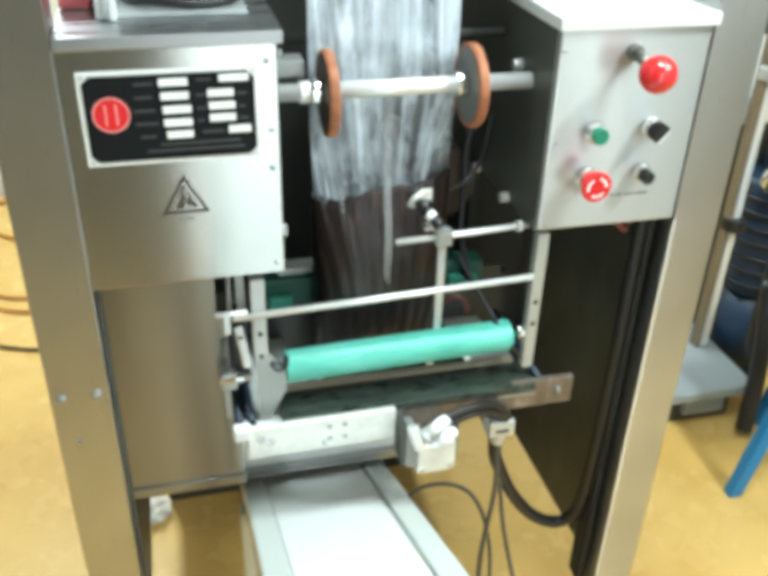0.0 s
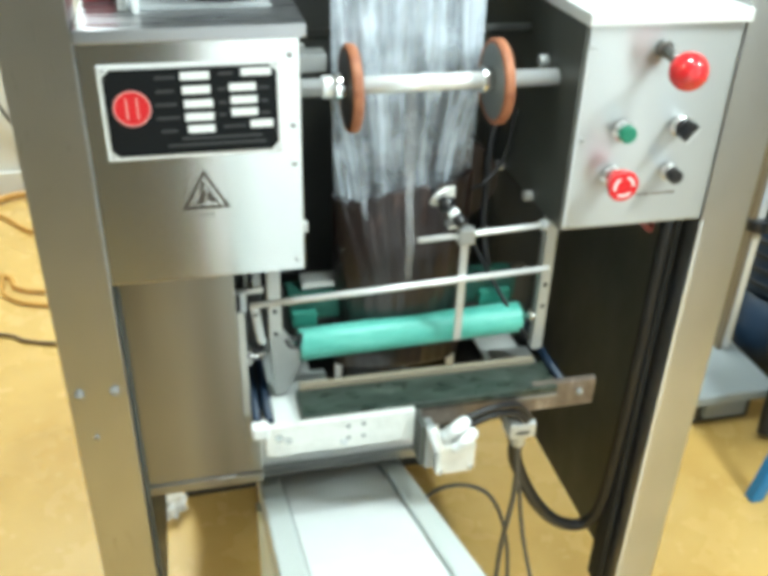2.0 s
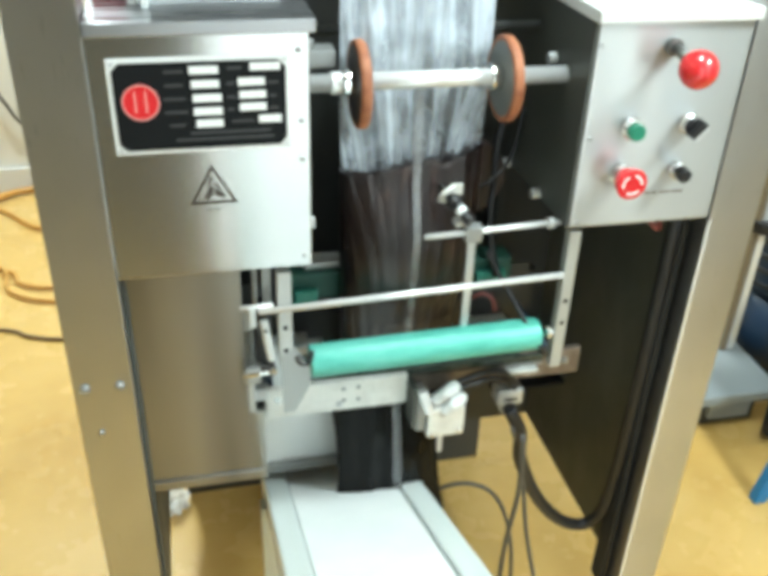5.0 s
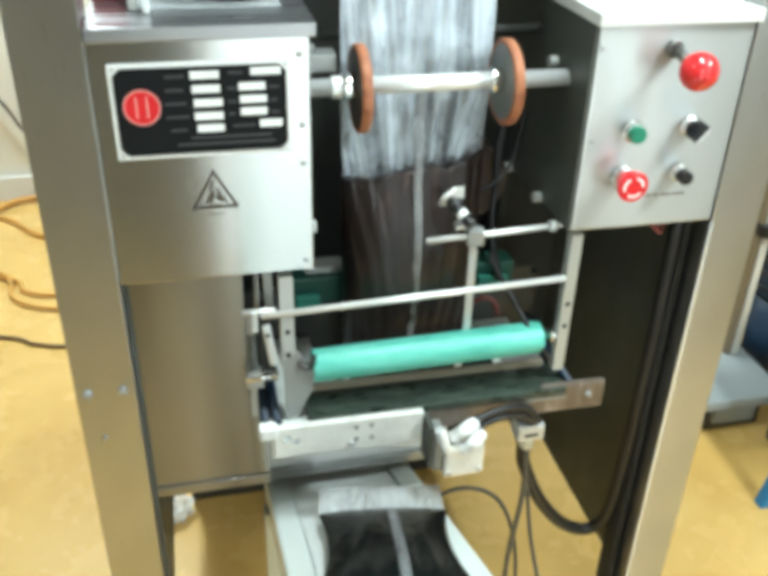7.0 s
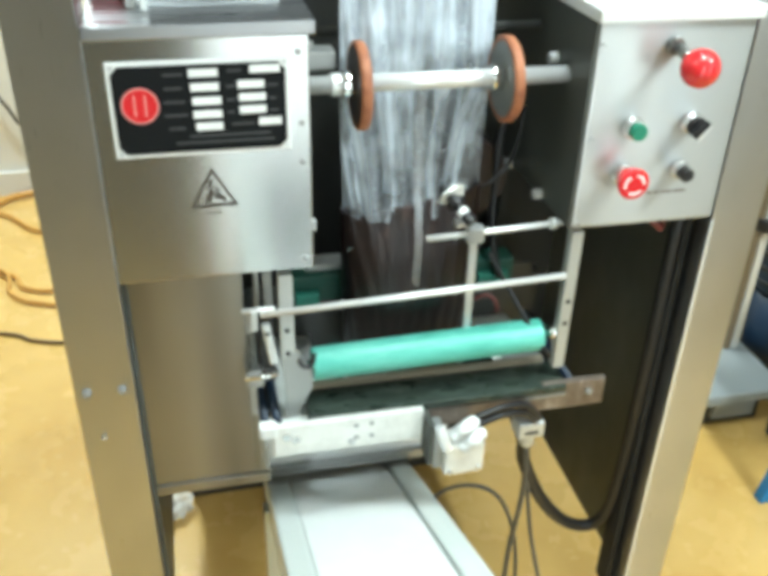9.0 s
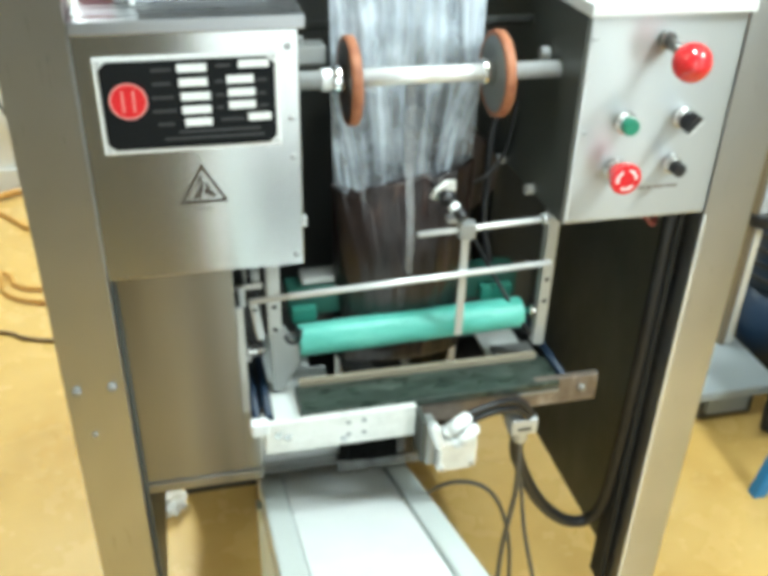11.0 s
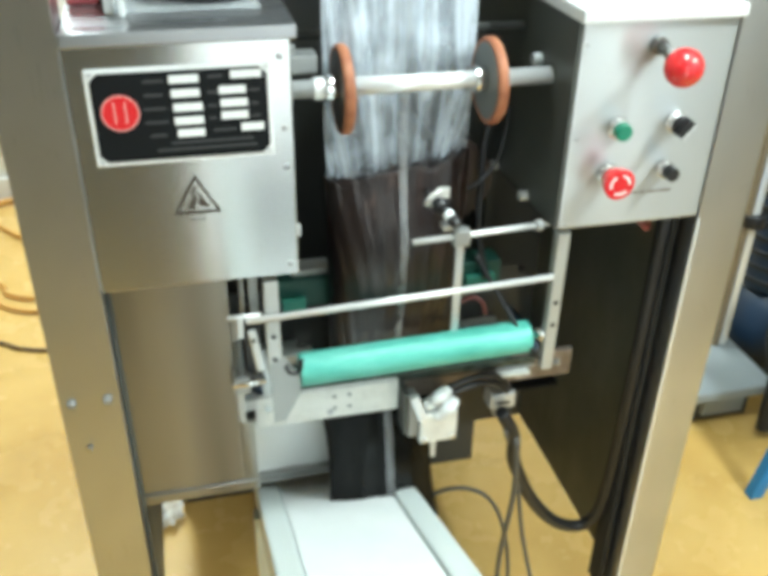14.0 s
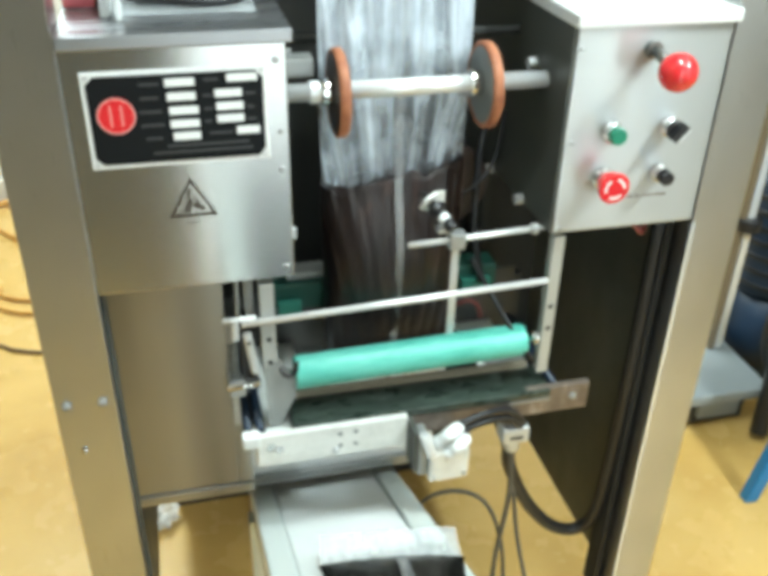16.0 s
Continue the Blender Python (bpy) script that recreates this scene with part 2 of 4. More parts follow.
# ---------------------------------------------------------------- mesh helpers
def box(bm, x0, x1, y0, y1, z0, z1, bevel=0.0, m=None, mi=0):
    g = bmesh.ops.create_cube(bm, size=1.0)
    vs = g["verts"]
    for v in vs:
        v.co = Vector((x0 + (v.co.x + 0.5) * (x1 - x0), y0 + (v.co.y + 0.5) * (y1 - y0), z0 + (v.co.z + 0.5) * (z1 - z0)))
    fs = list({f for v in vs for f in v.link_faces})
    for f in fs:
        f.material_index = mi
    if bevel:
        es = list({e for v in vs for e in v.link_edges})
        r = bmesh.ops.bevel(bm, geom=es, offset=bevel, segments=2, affect="EDGES", profile=0.6)
        vs = list({v for f in r["faces"] for v in f.verts} | {v for v in vs if v.is_valid})
        for f in r["faces"]:
            f.material_index = mi
    if m is not None:
        bmesh.ops.transform(bm, matrix=m, verts=vs)
    return vs


def cyl(bm, p0, p1, r0, r1=None, seg=24, bevel=0.0, mi=0):
    p0, p1 = Vector(p0), Vector(p1)
    d = p1 - p0
    m = Matrix.Translation((p0 + p1) / 2) @ d.to_track_quat("Z", "Y").to_matrix().to_4x4()
    g = bmesh.ops.create_cone(bm, cap_ends=True, segments=seg, radius1=r0, radius2=r0 if r1 is None else r1, depth=d.length, matrix=m)
    vs = g["verts"]
    for f in {f for v in vs for f in v.link_faces}:
        f.material_index = mi
        f.smooth = len(f.verts) == 4
    if bevel:
        es = [e for e in {e for v in vs for e in v.link_edges} if any(len(f.verts) > 4 for f in e.link_faces)]
        r = bmesh.ops.bevel(bm, geom=es, offset=bevel, segments=3, affect="EDGES", profile=0.5)
        for f in r["faces"]:
            f.material_index, f.smooth = mi, True
    return vs


def ball(bm, c, r, sx=1, sy=1, sz=1, mi=0):
    g = bmesh.ops.create_uvsphere(bm, u_segments=28, v_segments=18, radius=r, matrix=Matrix.Translation(c) @ Matrix.Diagonal((sx, sy, sz, 1)))
    for f in {f for v in g["verts"] for f in v.link_faces}:
        f.smooth, f.material_index = True, mi


def prism(bm, pts, y0, y1, mi=0):
    """An outline in x and z, from y0 back to y1."""
    a = [bm.verts.new((x, y0, z)) for x, z in pts]
    c = [bm.verts.new((x, y1, z)) for x, z in pts]
    fs = [bm.faces.new(a), bm.faces.new(list(reversed(c)))]
    n = len(pts)
    for i in range(n):
        fs.append(bm.faces.new((a[i], c[i], c[(i + 1) % n], a[(i + 1) % n])))
    for f in fs:
        f.material_index = mi
    bmesh.ops.recalc_face_normals(bm, faces=fs)


def tube(bm, pts, r, seg=10, steps=8, mi=0):
    """A round hose through the points, smoothed."""
    P = [Vector(p) for p in pts]
    P = [P[0] * 2 - P[1]] + P + [P[-1] * 2 - P[-2]]
    line = []
    for i in range(1, len(P) - 2):
        for k in range(steps):
            t = k / steps
            line.append(0.5 * (2 * P[i] + (P[i + 1] - P[i - 1]) * t + (2 * P[i - 1] - 5 * P[i] + 4 * P[i + 1] - P[i + 2]) * t * t
                               + (3 * P[i] - P[i - 1] - 3 * P[i + 1] + P[i + 2]) * t ** 3))
    line.append(P[-2])
    rings, up = [], Vector((0.31, 0.2, 0.93))
    for i, p in enumerate(line):
        d = (line[min(i + 1, len(line) - 1)] - line[max(i - 1, 0)]).normalized()
        a = d.cross(up).normalized()
        up = a.cross(d).normalized()
        rings.append([bm.verts.new(p + r * (math.cos(2 * math.pi * k / seg) * a + math.sin(2 * math.pi * k / seg) * up)) for k in range(seg)])
    for A, B in zip(rings, rings[1:]):
        for k in range(seg):
            f = bm.faces.new((A[k], A[(k + 1) % seg], B[(k + 1) % seg], B[k]))
            f.smooth, f.material_index = True, mi
    for ring in (list(reversed(rings[0])), rings[-1]):
        bm.faces.new(ring).material_index = mi


def link(name, bm, materials):
    bmesh.ops.recalc_face_normals(bm, faces=bm.faces[:])
    me = bpy.data.meshes.new(name)
    bm.to_mesh(me)
    bm.free()
    for m in materials if isinstance(materials, (list, tuple)) else [materials]:
        me.materials.append(m)
    return new(name, me)


def part(name, bm, material, parent, label=""):
    ob = link(name, bm, material)
    ob.parent = parent
    if label:
        tagged(ob, label)
    return ob


def one(fn, *args, **kw):
    bm = bmesh.new()
    fn(bm, *args, **kw)
    return bm


def thing(name, label, category, group=""):
    return tagged(new(name), label, category, group)


# ---------------------------------------------------------------- the room
tagged(link("floor", one(box, -4, 4, -1.45, 2.5, -0.1, 0.0), FLOOR), "glossy yellow ochre painted workshop floor", "floor", kind="structure")
tagged(link("wall_north", one(box, -4.1, 4.1, 2.5, 2.65, 0, 2.8), WALL), "plain white painted workshop wall", "wall", kind="structure")
tagged(link("wall_west", one(box, -4.15, -4.0, -1.45, 2.5, 0, 2.8), WALL), "plain white painted workshop wall", "wall", kind="structure")
tagged(link("wall_east", one(box, 4.0, 4.15, -1.45, 2.5, 0, 2.8), WALL), "plain white painted workshop wall", "wall", kind="structure")
tagged(link("ceiling", one(box, -4.1, 4.1, -1.6, 2.6, 2.8, 2.9), CEIL), "plain white ceiling", "ceiling", kind="structure")
bm = bmesh.new()
for x0, x1, z0, z1 in ((-4.1, -0.28, 0, 2.8), (-0.28, 0.2, 2.1, 2.8), (0.2, 0.75, 0, 2.8), (0.75, 1.2, 0, 0.5), (0.75, 1.2, 2.1, 2.8), (1.2, 4.1, 0, 2.8)):
    box(bm, x0, x1, -1.6, -1.45, z0, z1)
tagged(link("wall_south", bm, WALLS), "unseen grey-brown wall with added glowing openings", "wall", kind="structure")
# invented openings, out of view: their glow makes the steel's bright reflections
for name, x0, x1, z0, z1, label in (("door_1", -0.28, 0.2, 0.0, 2.1, "added glowing panel shaped as a narrow door"), ("window_1", 0.75, 1.2, 0.5, 2.1, "added glowing panel shaped as a window")):
    win = tagged(new(name), label, name.split("_")[0], kind="structure")
    bm = bmesh.new()
    for q in (x0, x1 - 0.04):
        box(bm, q, q + 0.04, -1.55, -1.49, z0, z1)
    for q in (z0, z1 - 0.05):
        box(bm, x0 + 0.04, x1 - 0.04, -1.55, -1.49, q, q + 0.05)
    part("window_frame" if name == "window_1" else "door_frame", bm, WHITE, win)
    part("pane", one(box, x0 + 0.04, x1 - 0.04, -1.53, -1.52, z0 + 0.05, z1 - 0.05), PANE, win)
bm = bmesh.new()
box(bm, -4, 4, 2.48, 2.497, 0, 0.1, 0.004)
tagged(link("baseboard", bm, WALL), "plain white skirting board", "baseboard", kind="structure")
for fx, fy in FIXTURES:
    L = thing("ceiling_light", "unseen white ceiling light with a lit diffuser", "ceiling light", "ceiling lights")
    L.location = (fx, fy, 2.8)
    part("light_body", one(box, -0.17, 0.17, -0.65, 0.65, -0.05, 0.0, 0.008), WHITE, L)
    part("diffuser", one(box, -0.14, 0.14, -0.62, 0.62, -0.07, -0.051, 0.006), TUBE, L)

# ---------------------------------------------------------------- the packing machine
M = thing("packing_machine", "stainless steel vertical pouch packing machine with teal rollers", "packing machine")


def bolt(parent, x, y, z, r=0.0075, m=None, name="bolt"):
    bm = bmesh.new()
    cyl(bm, (x, y + 0.001, z), (x, y - 0.0015, z), r * 1.35, seg=18)
    cyl(bm, (x, y - 0.0015, z), (x, y - 0.006, z), r, seg=6, bevel=0.001)
    return part(name, bm, m or CHROME, parent)


def screw(parent, x, y, z, r=0.0042):
    bm = bmesh.new()
    cyl(bm, (x, y + 0.001, z), (x, y - 0.0025, z), r, r * 0.7, seg=14)
    box(bm, x - r * 0.7, x + r * 0.7, y - 0.0029, y - 0.0022, z - 0.0006, z + 0.0006, mi=1)
    return part("screw", bm, [ALU, BLACK], parent)


# posts
pl = part("post", one(box, -0.477, -0.406, 0.0, 0.07, 0.0, 1.75, 0.0009), POSTM, M, "brushed stainless steel front post")
pr = part("post", one(box, 0.349, 0.419, 0.0, 0.07, 0.0, 1.75, 0.0009), POSTM, M, "brushed stainless steel front post")
part("edge_strip", one(box, 0.3482, 0.3525, -0.0016, -0.0002, 0.02, 0.995), SATIN, M, "thin bright strip along the post edge")
for x in (-0.463, -0.421):
    bolt(pl, x, 0.0, 0.828, 0.005, ALUD)
bolt(pl, -0.452, 0.0, 0.757, 0.003, STEEL, "rivet")

# left cabinet
cab = part("cabinet", one(box, -0.4055, -0.179, 0.002, 0.3, 0.977, 1.2565, 0.0012), STEEL, M, "brushed stainless steel cabinet")
bm = bmesh.new()
box(bm, -0.4055, -0.172, -0.006, 0.31, 1.257, 1.272, 0.0025)
part("lid", bm, LIDM, cab)
for x, z in ((-0.188, 1.115), (-0.188, 0.991), (-0.19, 1.238), (-0.188, 1.16)):
    screw(cab, x, 0.002, z)
part("latch", one(box, -0.179, -0.173, 0.01, 0.02, 1.022, 1.034, 0.001), ALU, cab)

# name plate
NX, NZ, NW, NH = -0.387, 1.2345, 0.187, 0.1035
plate = part("nameplate", one(box, NX, NX + NW, -0.0005, 0.0025, NZ - NH, NZ, 0.001), LABELW, M, "black machine nameplate with a silver border")
a, c = 0.0045, 0.008
x0, x1, z0, z1 = NX + a, NX + NW - a, NZ - NH + a, NZ - a
part("black_field", one(prism, [(x0 + c, z0), (x1 - c, z0), (x1, z0 + c), (x1, z1 - c), (x1 - c, z1), (x0 + c, z1), (x0, z1 - c), (x0, z0 + c)], -0.0014, -0.0006), PLATEB, plate)
ex, ez = NX + 0.165 * NW, NZ - 0.44 * NH
part("emblem", one(cyl, (ex, -0.0014, ez), (ex, -0.0024, ez), 0.0192, seg=40), RED, plate, "round red emblem")
bm = bmesh.new()
for i in range(40):
    t0, t1 = 2 * math.pi * i / 40, 2 * math.pi * (i + 1) / 40
    q = [bm.verts.new((ex + r * math.cos(t), -0.0029, ez + r * math.sin(t))) for r, t in ((0.0175, t0), (0.0193, t0), (0.0193, t1), (0.0175, t1))]
    bm.faces.new(q)
for dx in (-0.0055, 0.0055):
    box(bm, ex + dx - 0.0009, ex + dx + 0.0009, -0.0029, -0.0024, ez - 0.0115, ez + 0.0115)
part("emblem_ring", bm, mat("pale_pink_print", (0.8, 0.3, 0.28), 0.4), plate)
LABELS = [(0.44, 0.6, 0.13), (0.445, 0.6, 0.275), (0.45, 0.61, 0.42), (0.45, 0.61, 0.56), (0.46, 0.61, 0.69),
          (0.775, 0.945, 0.11), (0.705, 0.855, 0.265), (0.71, 0.86, 0.4), (0.71, 0.86, 0.53), (0.815, 0.945, 0.665)]
for u0, u1, v in LABELS:
    part("blank_label", one(box, NX + u0 * NW, NX + u1 * NW, -0.0022, -0.0014, NZ - (v + 0.04) * NH, NZ - (v - 0.04) * NH), LABELW, plate)
bm = bmesh.new()
for u0, u1, v in [(0.3, 0.41, 0.14), (0.3, 0.4, 0.28), (0.29, 0.41, 0.42), (0.29, 0.42, 0.56), (0.31, 0.4, 0.7), (0.65, 0.73, 0.12), (0.87, 0.93, 0.28), (0.88, 0.92, 0.42), (0.88, 0.93, 0.55),
                  (0.66, 0.79, 0.68), (0.42, 0.88, 0.79), (0.34, 0.9, 0.86), (0.64, 0.69, 0.28), (0.64, 0.69, 0.42), (0.64, 0.68, 0.55)]:
    box(bm, NX + u0 * NW, NX + u1 * NW, -0.0018, -0.0014, NZ - (v + 0.014) * NH, NZ - (v - 0.014) * NH)
part("print", bm, TEXTG, plate)
for u, v in ((0.03, 0.05), (0.97, 0.05), (0.03, 0.95), (0.97, 0.95)):
    part("rivet", one(cyl, (NX + u * NW, -0.0005, NZ - v * NH), (NX + u * NW, -0.002, NZ - v * NH), 0.0022, seg=12), ALU, plate)

# etched warning triangle
bm = bmesh.new()
T = [(-0.3155, 1.067), (-0.2625, 1.067), (-0.289, 1.114)]
cxz = (-0.289, 1.0827)
inner = [(cxz[0] + (x - cxz[0]) * 0.8, cxz[1] + (z - cxz[1]) * 0.8) for x, z in T]
for i in range(3):
    j = (i + 1) % 3
    q = [T[i], T[j], inner[j], inner[i]]
    prism(bm, q, 0.0008, 0.003)
prism(bm, [(-0.3, 1.0735), (-0.292, 1.0735), (-0.288, 1.086), (-0.291, 1.091)], 0.0008, 0.003)
prism(bm, [(-0.288, 1.078), (-0.277, 1.0735), (-0.275, 1.076), (-0.286, 1.087)], 0.0008, 0.003)
prism(bm, [(-0.2965, 1.0865), (-0.2905, 1.0935), (-0.288, 1.1), (-0.2925, 1.0985)], 0.0008, 0.003)
prism(bm, [(-0.2895, 1.0935), (-0.284, 1.09), (-0.2795, 1.0835), (-0.2855, 1.0885)], 0.0008, 0.003)
box(bm, -0.298, -0.281, 0.0008, 0.003, 1.0592, 1.0598)
part("warning_sign", bm, ETCH, M, "etched black warning triangle")

# control box
con = part("control_box", one(box, 0.152, 0.3485, 0.002, 0.5, 0.999, 1.2565, 0.003), PANEL, M, "satin steel control box with push buttons")
part("lid", one(box, 0.146, 0.352, -0.006, 0.5, 1.257, 1.273, 0.003), WHITE, con)
for x, z in ((0.157, 1.232), (0.16, 1.12), (0.159, 1.006)):
    screw(con, x, 0.002, z, 0.003)


def button(x, z, cap, r, length, label, bezel=0.0142):
    bm = bmesh.new()
    cyl(bm, (x, 0.002, z), (x, -0.006, z), bezel, bezel * 0.93, seg=32, bevel=0.0015)
    cyl(bm, (x, -0.006, z), (x, -0.012, z), bezel * 0.86, seg=32, bevel=0.001)
    ob = part("push_button", bm, CHROME, M, label)
    part("cap", one(cyl, (x, -0.011, z), (x, -length, z), r, seg=32, bevel=0.002), cap, ob)
    return ob


button(0.210, 1.132, GREENB, 0.0105, 0.022, "green push button with a chrome bezel")
k1 = button(0.286, 1.134, BLACK, 0.0112, 0.018, "black selector knob with a white mark")
bm = bmesh.new()
box(bm, -0.0045, 0.0045, -0.03, -0.014, -0.012, 0.012, 0.0015, m=Matrix.Translation((0.286, 0, 1.134)) @ pose(0, 0, 0, 0, 40, 0))
part("knob", bm, BLACK, k1)
part("mark", one(box, 0.0046, 0.0062, -0.0302, -0.018, -0.011, 0.011, m=Matrix.Translation((0.286, 0, 1.134)) @ pose(0, 0, 0, 0, 40, 0)), WHITE, k1)
button(0.283, 1.074, BLACK, 0.009, 0.026, "small black push button with a chrome bezel", 0.012)
# emergency stop
es = button(0.206, 1.073, RED, 0.012, 0.024, "red mushroom emergency stop button")
bm = bmesh.new()
cyl(bm, (0.206, -0.02, 1.073), (0.206, -0.037, 1.073), 0.0165, 0.0205, seg=36, bevel=0.003)
part("mushroom", bm, RED, es)
bm = bmesh.new()
for s in (0, 120, 240):
    for i in range(8):
        t0, t1 = radians(s + i * 10), radians(s + (i + 1) * 10)
        bm.faces.new([bm.verts.new((0.206 + r * math.cos(t), -0.0374, 1.073 + r * math.sin(t))) for r, t in ((0.0105, t0), (0.0135, t0), (0.0135, t1), (0.0105, t1))])
part("arrow", bm, LABELW, es)
# ball lever
bm = bmesh.new()
cyl(bm, (0.246, 0.002, 1.229), (0.246, -0.006, 1.229), 0.0105, seg=24, bevel=0.002)
cyl(bm, (0.246, -0.006, 1.229), (0.25, -0.035, 1.22), 0.0065, seg=16)
lev = part("lever", bm, mat("dark_worn_chrome", (0.2, 0.2, 0.19), 0.3, 0.7), M, "chrome lever with a red ball knob")
part("knob", one(ball, (0.252, -0.05, 1.2165), 0.0222), RED, lev)
bm = bmesh.new()
for x0, x1 in ((0.235, 0.243), (0.246, 0.252), (0.256, 0.27), (0.272, 0.289)):
    box(bm, x0 + 0.012, x1 + 0.012, 0.0016, 0.0024, 1.0405, 1.0435)
part("print", bm, DULLB, con)

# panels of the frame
part("lower_panel", one(box, -0.4055, -0.264, 0.03, 0.034, 0.635, 0.976, 0.001), LOWER, M, "stainless lower front panel with reflection bands in its colour")
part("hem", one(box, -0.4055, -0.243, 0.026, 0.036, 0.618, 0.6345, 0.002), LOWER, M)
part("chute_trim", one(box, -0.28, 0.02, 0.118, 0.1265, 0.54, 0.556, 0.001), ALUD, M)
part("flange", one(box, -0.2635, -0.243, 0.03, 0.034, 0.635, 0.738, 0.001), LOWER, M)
# paler material than the flange, for the light on its face
part("lit_panel_edge", one(box, -0.2635, -0.254, 0.029, 0.033, 0.7385, 0.905, 0.001), UPR, M, "folded panel edge in a lit, paler tone")
# dark strip standing in for the soft shade along the left post
part("gasket_shade_strip", one(box, -0.4058, -0.4, 0.022, 0.0295, 0.3, 0.976, 0.002), SIDE, M)
part("chute_plate", one(box, -0.25, 0.05, 0.128, 0.132, 0.53, 0.65, 0.001), BELT, M, "plain white chute plate")
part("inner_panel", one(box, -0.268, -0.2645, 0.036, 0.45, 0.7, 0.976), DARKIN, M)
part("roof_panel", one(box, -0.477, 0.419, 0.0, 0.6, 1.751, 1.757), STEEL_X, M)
# two added blocks that keep lamplight off the floor under the machine
part("unseen_shade_block", one(box, -0.4, 0.33, 0.46, 1.05, 0.31, 1.75, 0.006), DARKIN, M)
part("low_shade_block", one(box, -0.39, 0.33, 0.66, 1.05, 0.0, 0.309, 0.004), DARKIN, M)
part("rear_disc", one(cyl, (0.075, 0.2, 0.985), (0.075, 0.225, 0.985), 0.062, seg=40, bevel=0.004), mat("dark_brown_disc", (0.035, 0.022, 0.018), 0.4), M)
part("rear_shaft", one(cyl, (0.075, 0.21, 0.985), (0.075, 0.45, 0.985), 0.02, seg=20), DARKIN, M)
part("side_panel", one(box, 0.345, 0.3488, 0.071, 0.6, 0.31, 0.9985, 0.001), SIDEP, M, "stainless side panel with shade in its tone")
part("side_panel", one(box, -0.41, -0.4062, 0.071, 0.6, 0.31, 0.976, 0.001), SIDEP, M, "stainless side panel with shade in its tone")
part("gasket_shade_strip", one(box, 0.3345, 0.3445, 0.03, 0.068, 0.25, 0.9985, 0.003), GASK, M)
# thin sheets, darker than the boxes whose inner sides they cover
part("inner_wall", one(box, 0.1478, 0.1518, 0.004, 0.5, 0.9992, 1.2565), INNER, M, "dark inner side wall")
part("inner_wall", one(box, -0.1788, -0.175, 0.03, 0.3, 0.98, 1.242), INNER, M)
part("back_panel", one(box, -0.405, 0.344, 0.45, 0.456, 0.31, 1.75), DARKIN, M, "near-black back panel")
for y, z in ((0.214, 1.001), (0.098, 1.005), (0.1, 1.19)):
    bm = bmesh.new()
    cyl(bm, (0.148, y, z), (0.136, y, z), 0.008, seg=6, bevel=0.001)
    part("bolt", bm, ALU, M)
part("bracket", one(box, 0.2, 0.215, 0.38, 0.449, 0.6, 0.99, 0.002), SIDE, M)

# feed shaft with two press wheels
sh = part("feed_shaft", one(cyl, (-0.177, 0.066, 1.18), (0.149, 0.066, 1.18), 0.0105, seg=32), SATIN, M, "polished steel feed shaft")
part("shaft", one(cyl, (-0.177, 0.165, 1.215), (0.149, 0.165, 1.215), 0.006, seg=20), DARKIN, M)
for x in (-0.1195, 0.0605):
    w = part("press_wheel", one(cyl, (x + 0.0025, 0.066, 1.177), (x + 0.013, 0.066, 1.177), 0.0465, seg=48), FACE if x > 0 else mat("brown_stained_wheel_face", (0.05, 0.035, 0.03), 0.4), M, "dull wheel with an orange rubber tyre")
    bm = bmesh.new()
    ring = [(0.0455, 0.002), (0.0455, 0.0135), (0.0495, 0.0145), (0.0515, 0.0125), (0.0515, 0.004), (0.0495, 0.002)]
    vs = [[bm.verts.new((x + h, 0.066 + r * math.cos(2 * math.pi * i / 48), 1.177 + r * math.sin(2 * math.pi * i / 48))) for r, h in ring] for i in range(48)]
    for i in range(48):
        for k in range(6):
            f = bm.faces.new((vs[i][k], vs[i][(k + 1) % 6], vs[(i + 1) % 48][(k + 1) % 6], vs[(i + 1) % 48][k]))
            f.smooth = True
    part("tyre", bm, ORANGE, w, "orange rubber tyre")
    part("hub", one(cyl, (x - 0.012, 0.066, 1.18), (x + 0.002, 0.066, 1.18), 0.016, seg=28, bevel=0.001), CHROME, w)

bm = bmesh.new()
box(bm, -0.172, -0.135, 0.088, 0.12, 1.19, 1.212, 0.003)
cyl(bm, (-0.165, 0.1, 1.212), (-0.165, 0.1, 1.222), 0.006, seg=6, bevel=0.001)
part("bearing_block", bm, ALUD, M, "grey bearing block of the feed shaft")
part("shaft_collar", one(cyl, (-0.146, 0.066, 1.18), (-0.133, 0.066, 1.18), 0.0135, seg=28, bevel=0.001), SATIN, M)

# photo sensor on its rod
sb = part("sensor_rod", one(cyl, (-0.031, 0.028, 0.988), (0.158, 0.028, 0.996), 0.0038, seg=16), SATIN, M, "thin polished sensor rod")
part("strip", one(box, 0.028, 0.0385, 0.03, 0.0335, 0.826, 0.992, 0.0008), ALU, sb, "flat steel strip")
part("clamp", one(box, 0.022, 0.044, 0.022, 0.038, 0.977, 1.0, 0.003), ALUD, sb)
part("collar", one(cyl, (0.134, 0.028, 0.995), (0.142, 0.028, 0.9953), 0.0075, seg=18), ALU, sb)
bm = bmesh.new()
cyl(bm, (-0.002, 0.06, 1.04), (0.022, 0.02, 1.014), 0.0095, seg=24, mi=0)
cyl(bm, (0.002, 0.054, 1.036), (0.0075, 0.044, 1.0295), 0.015, seg=24, bevel=0.001, mi=0)
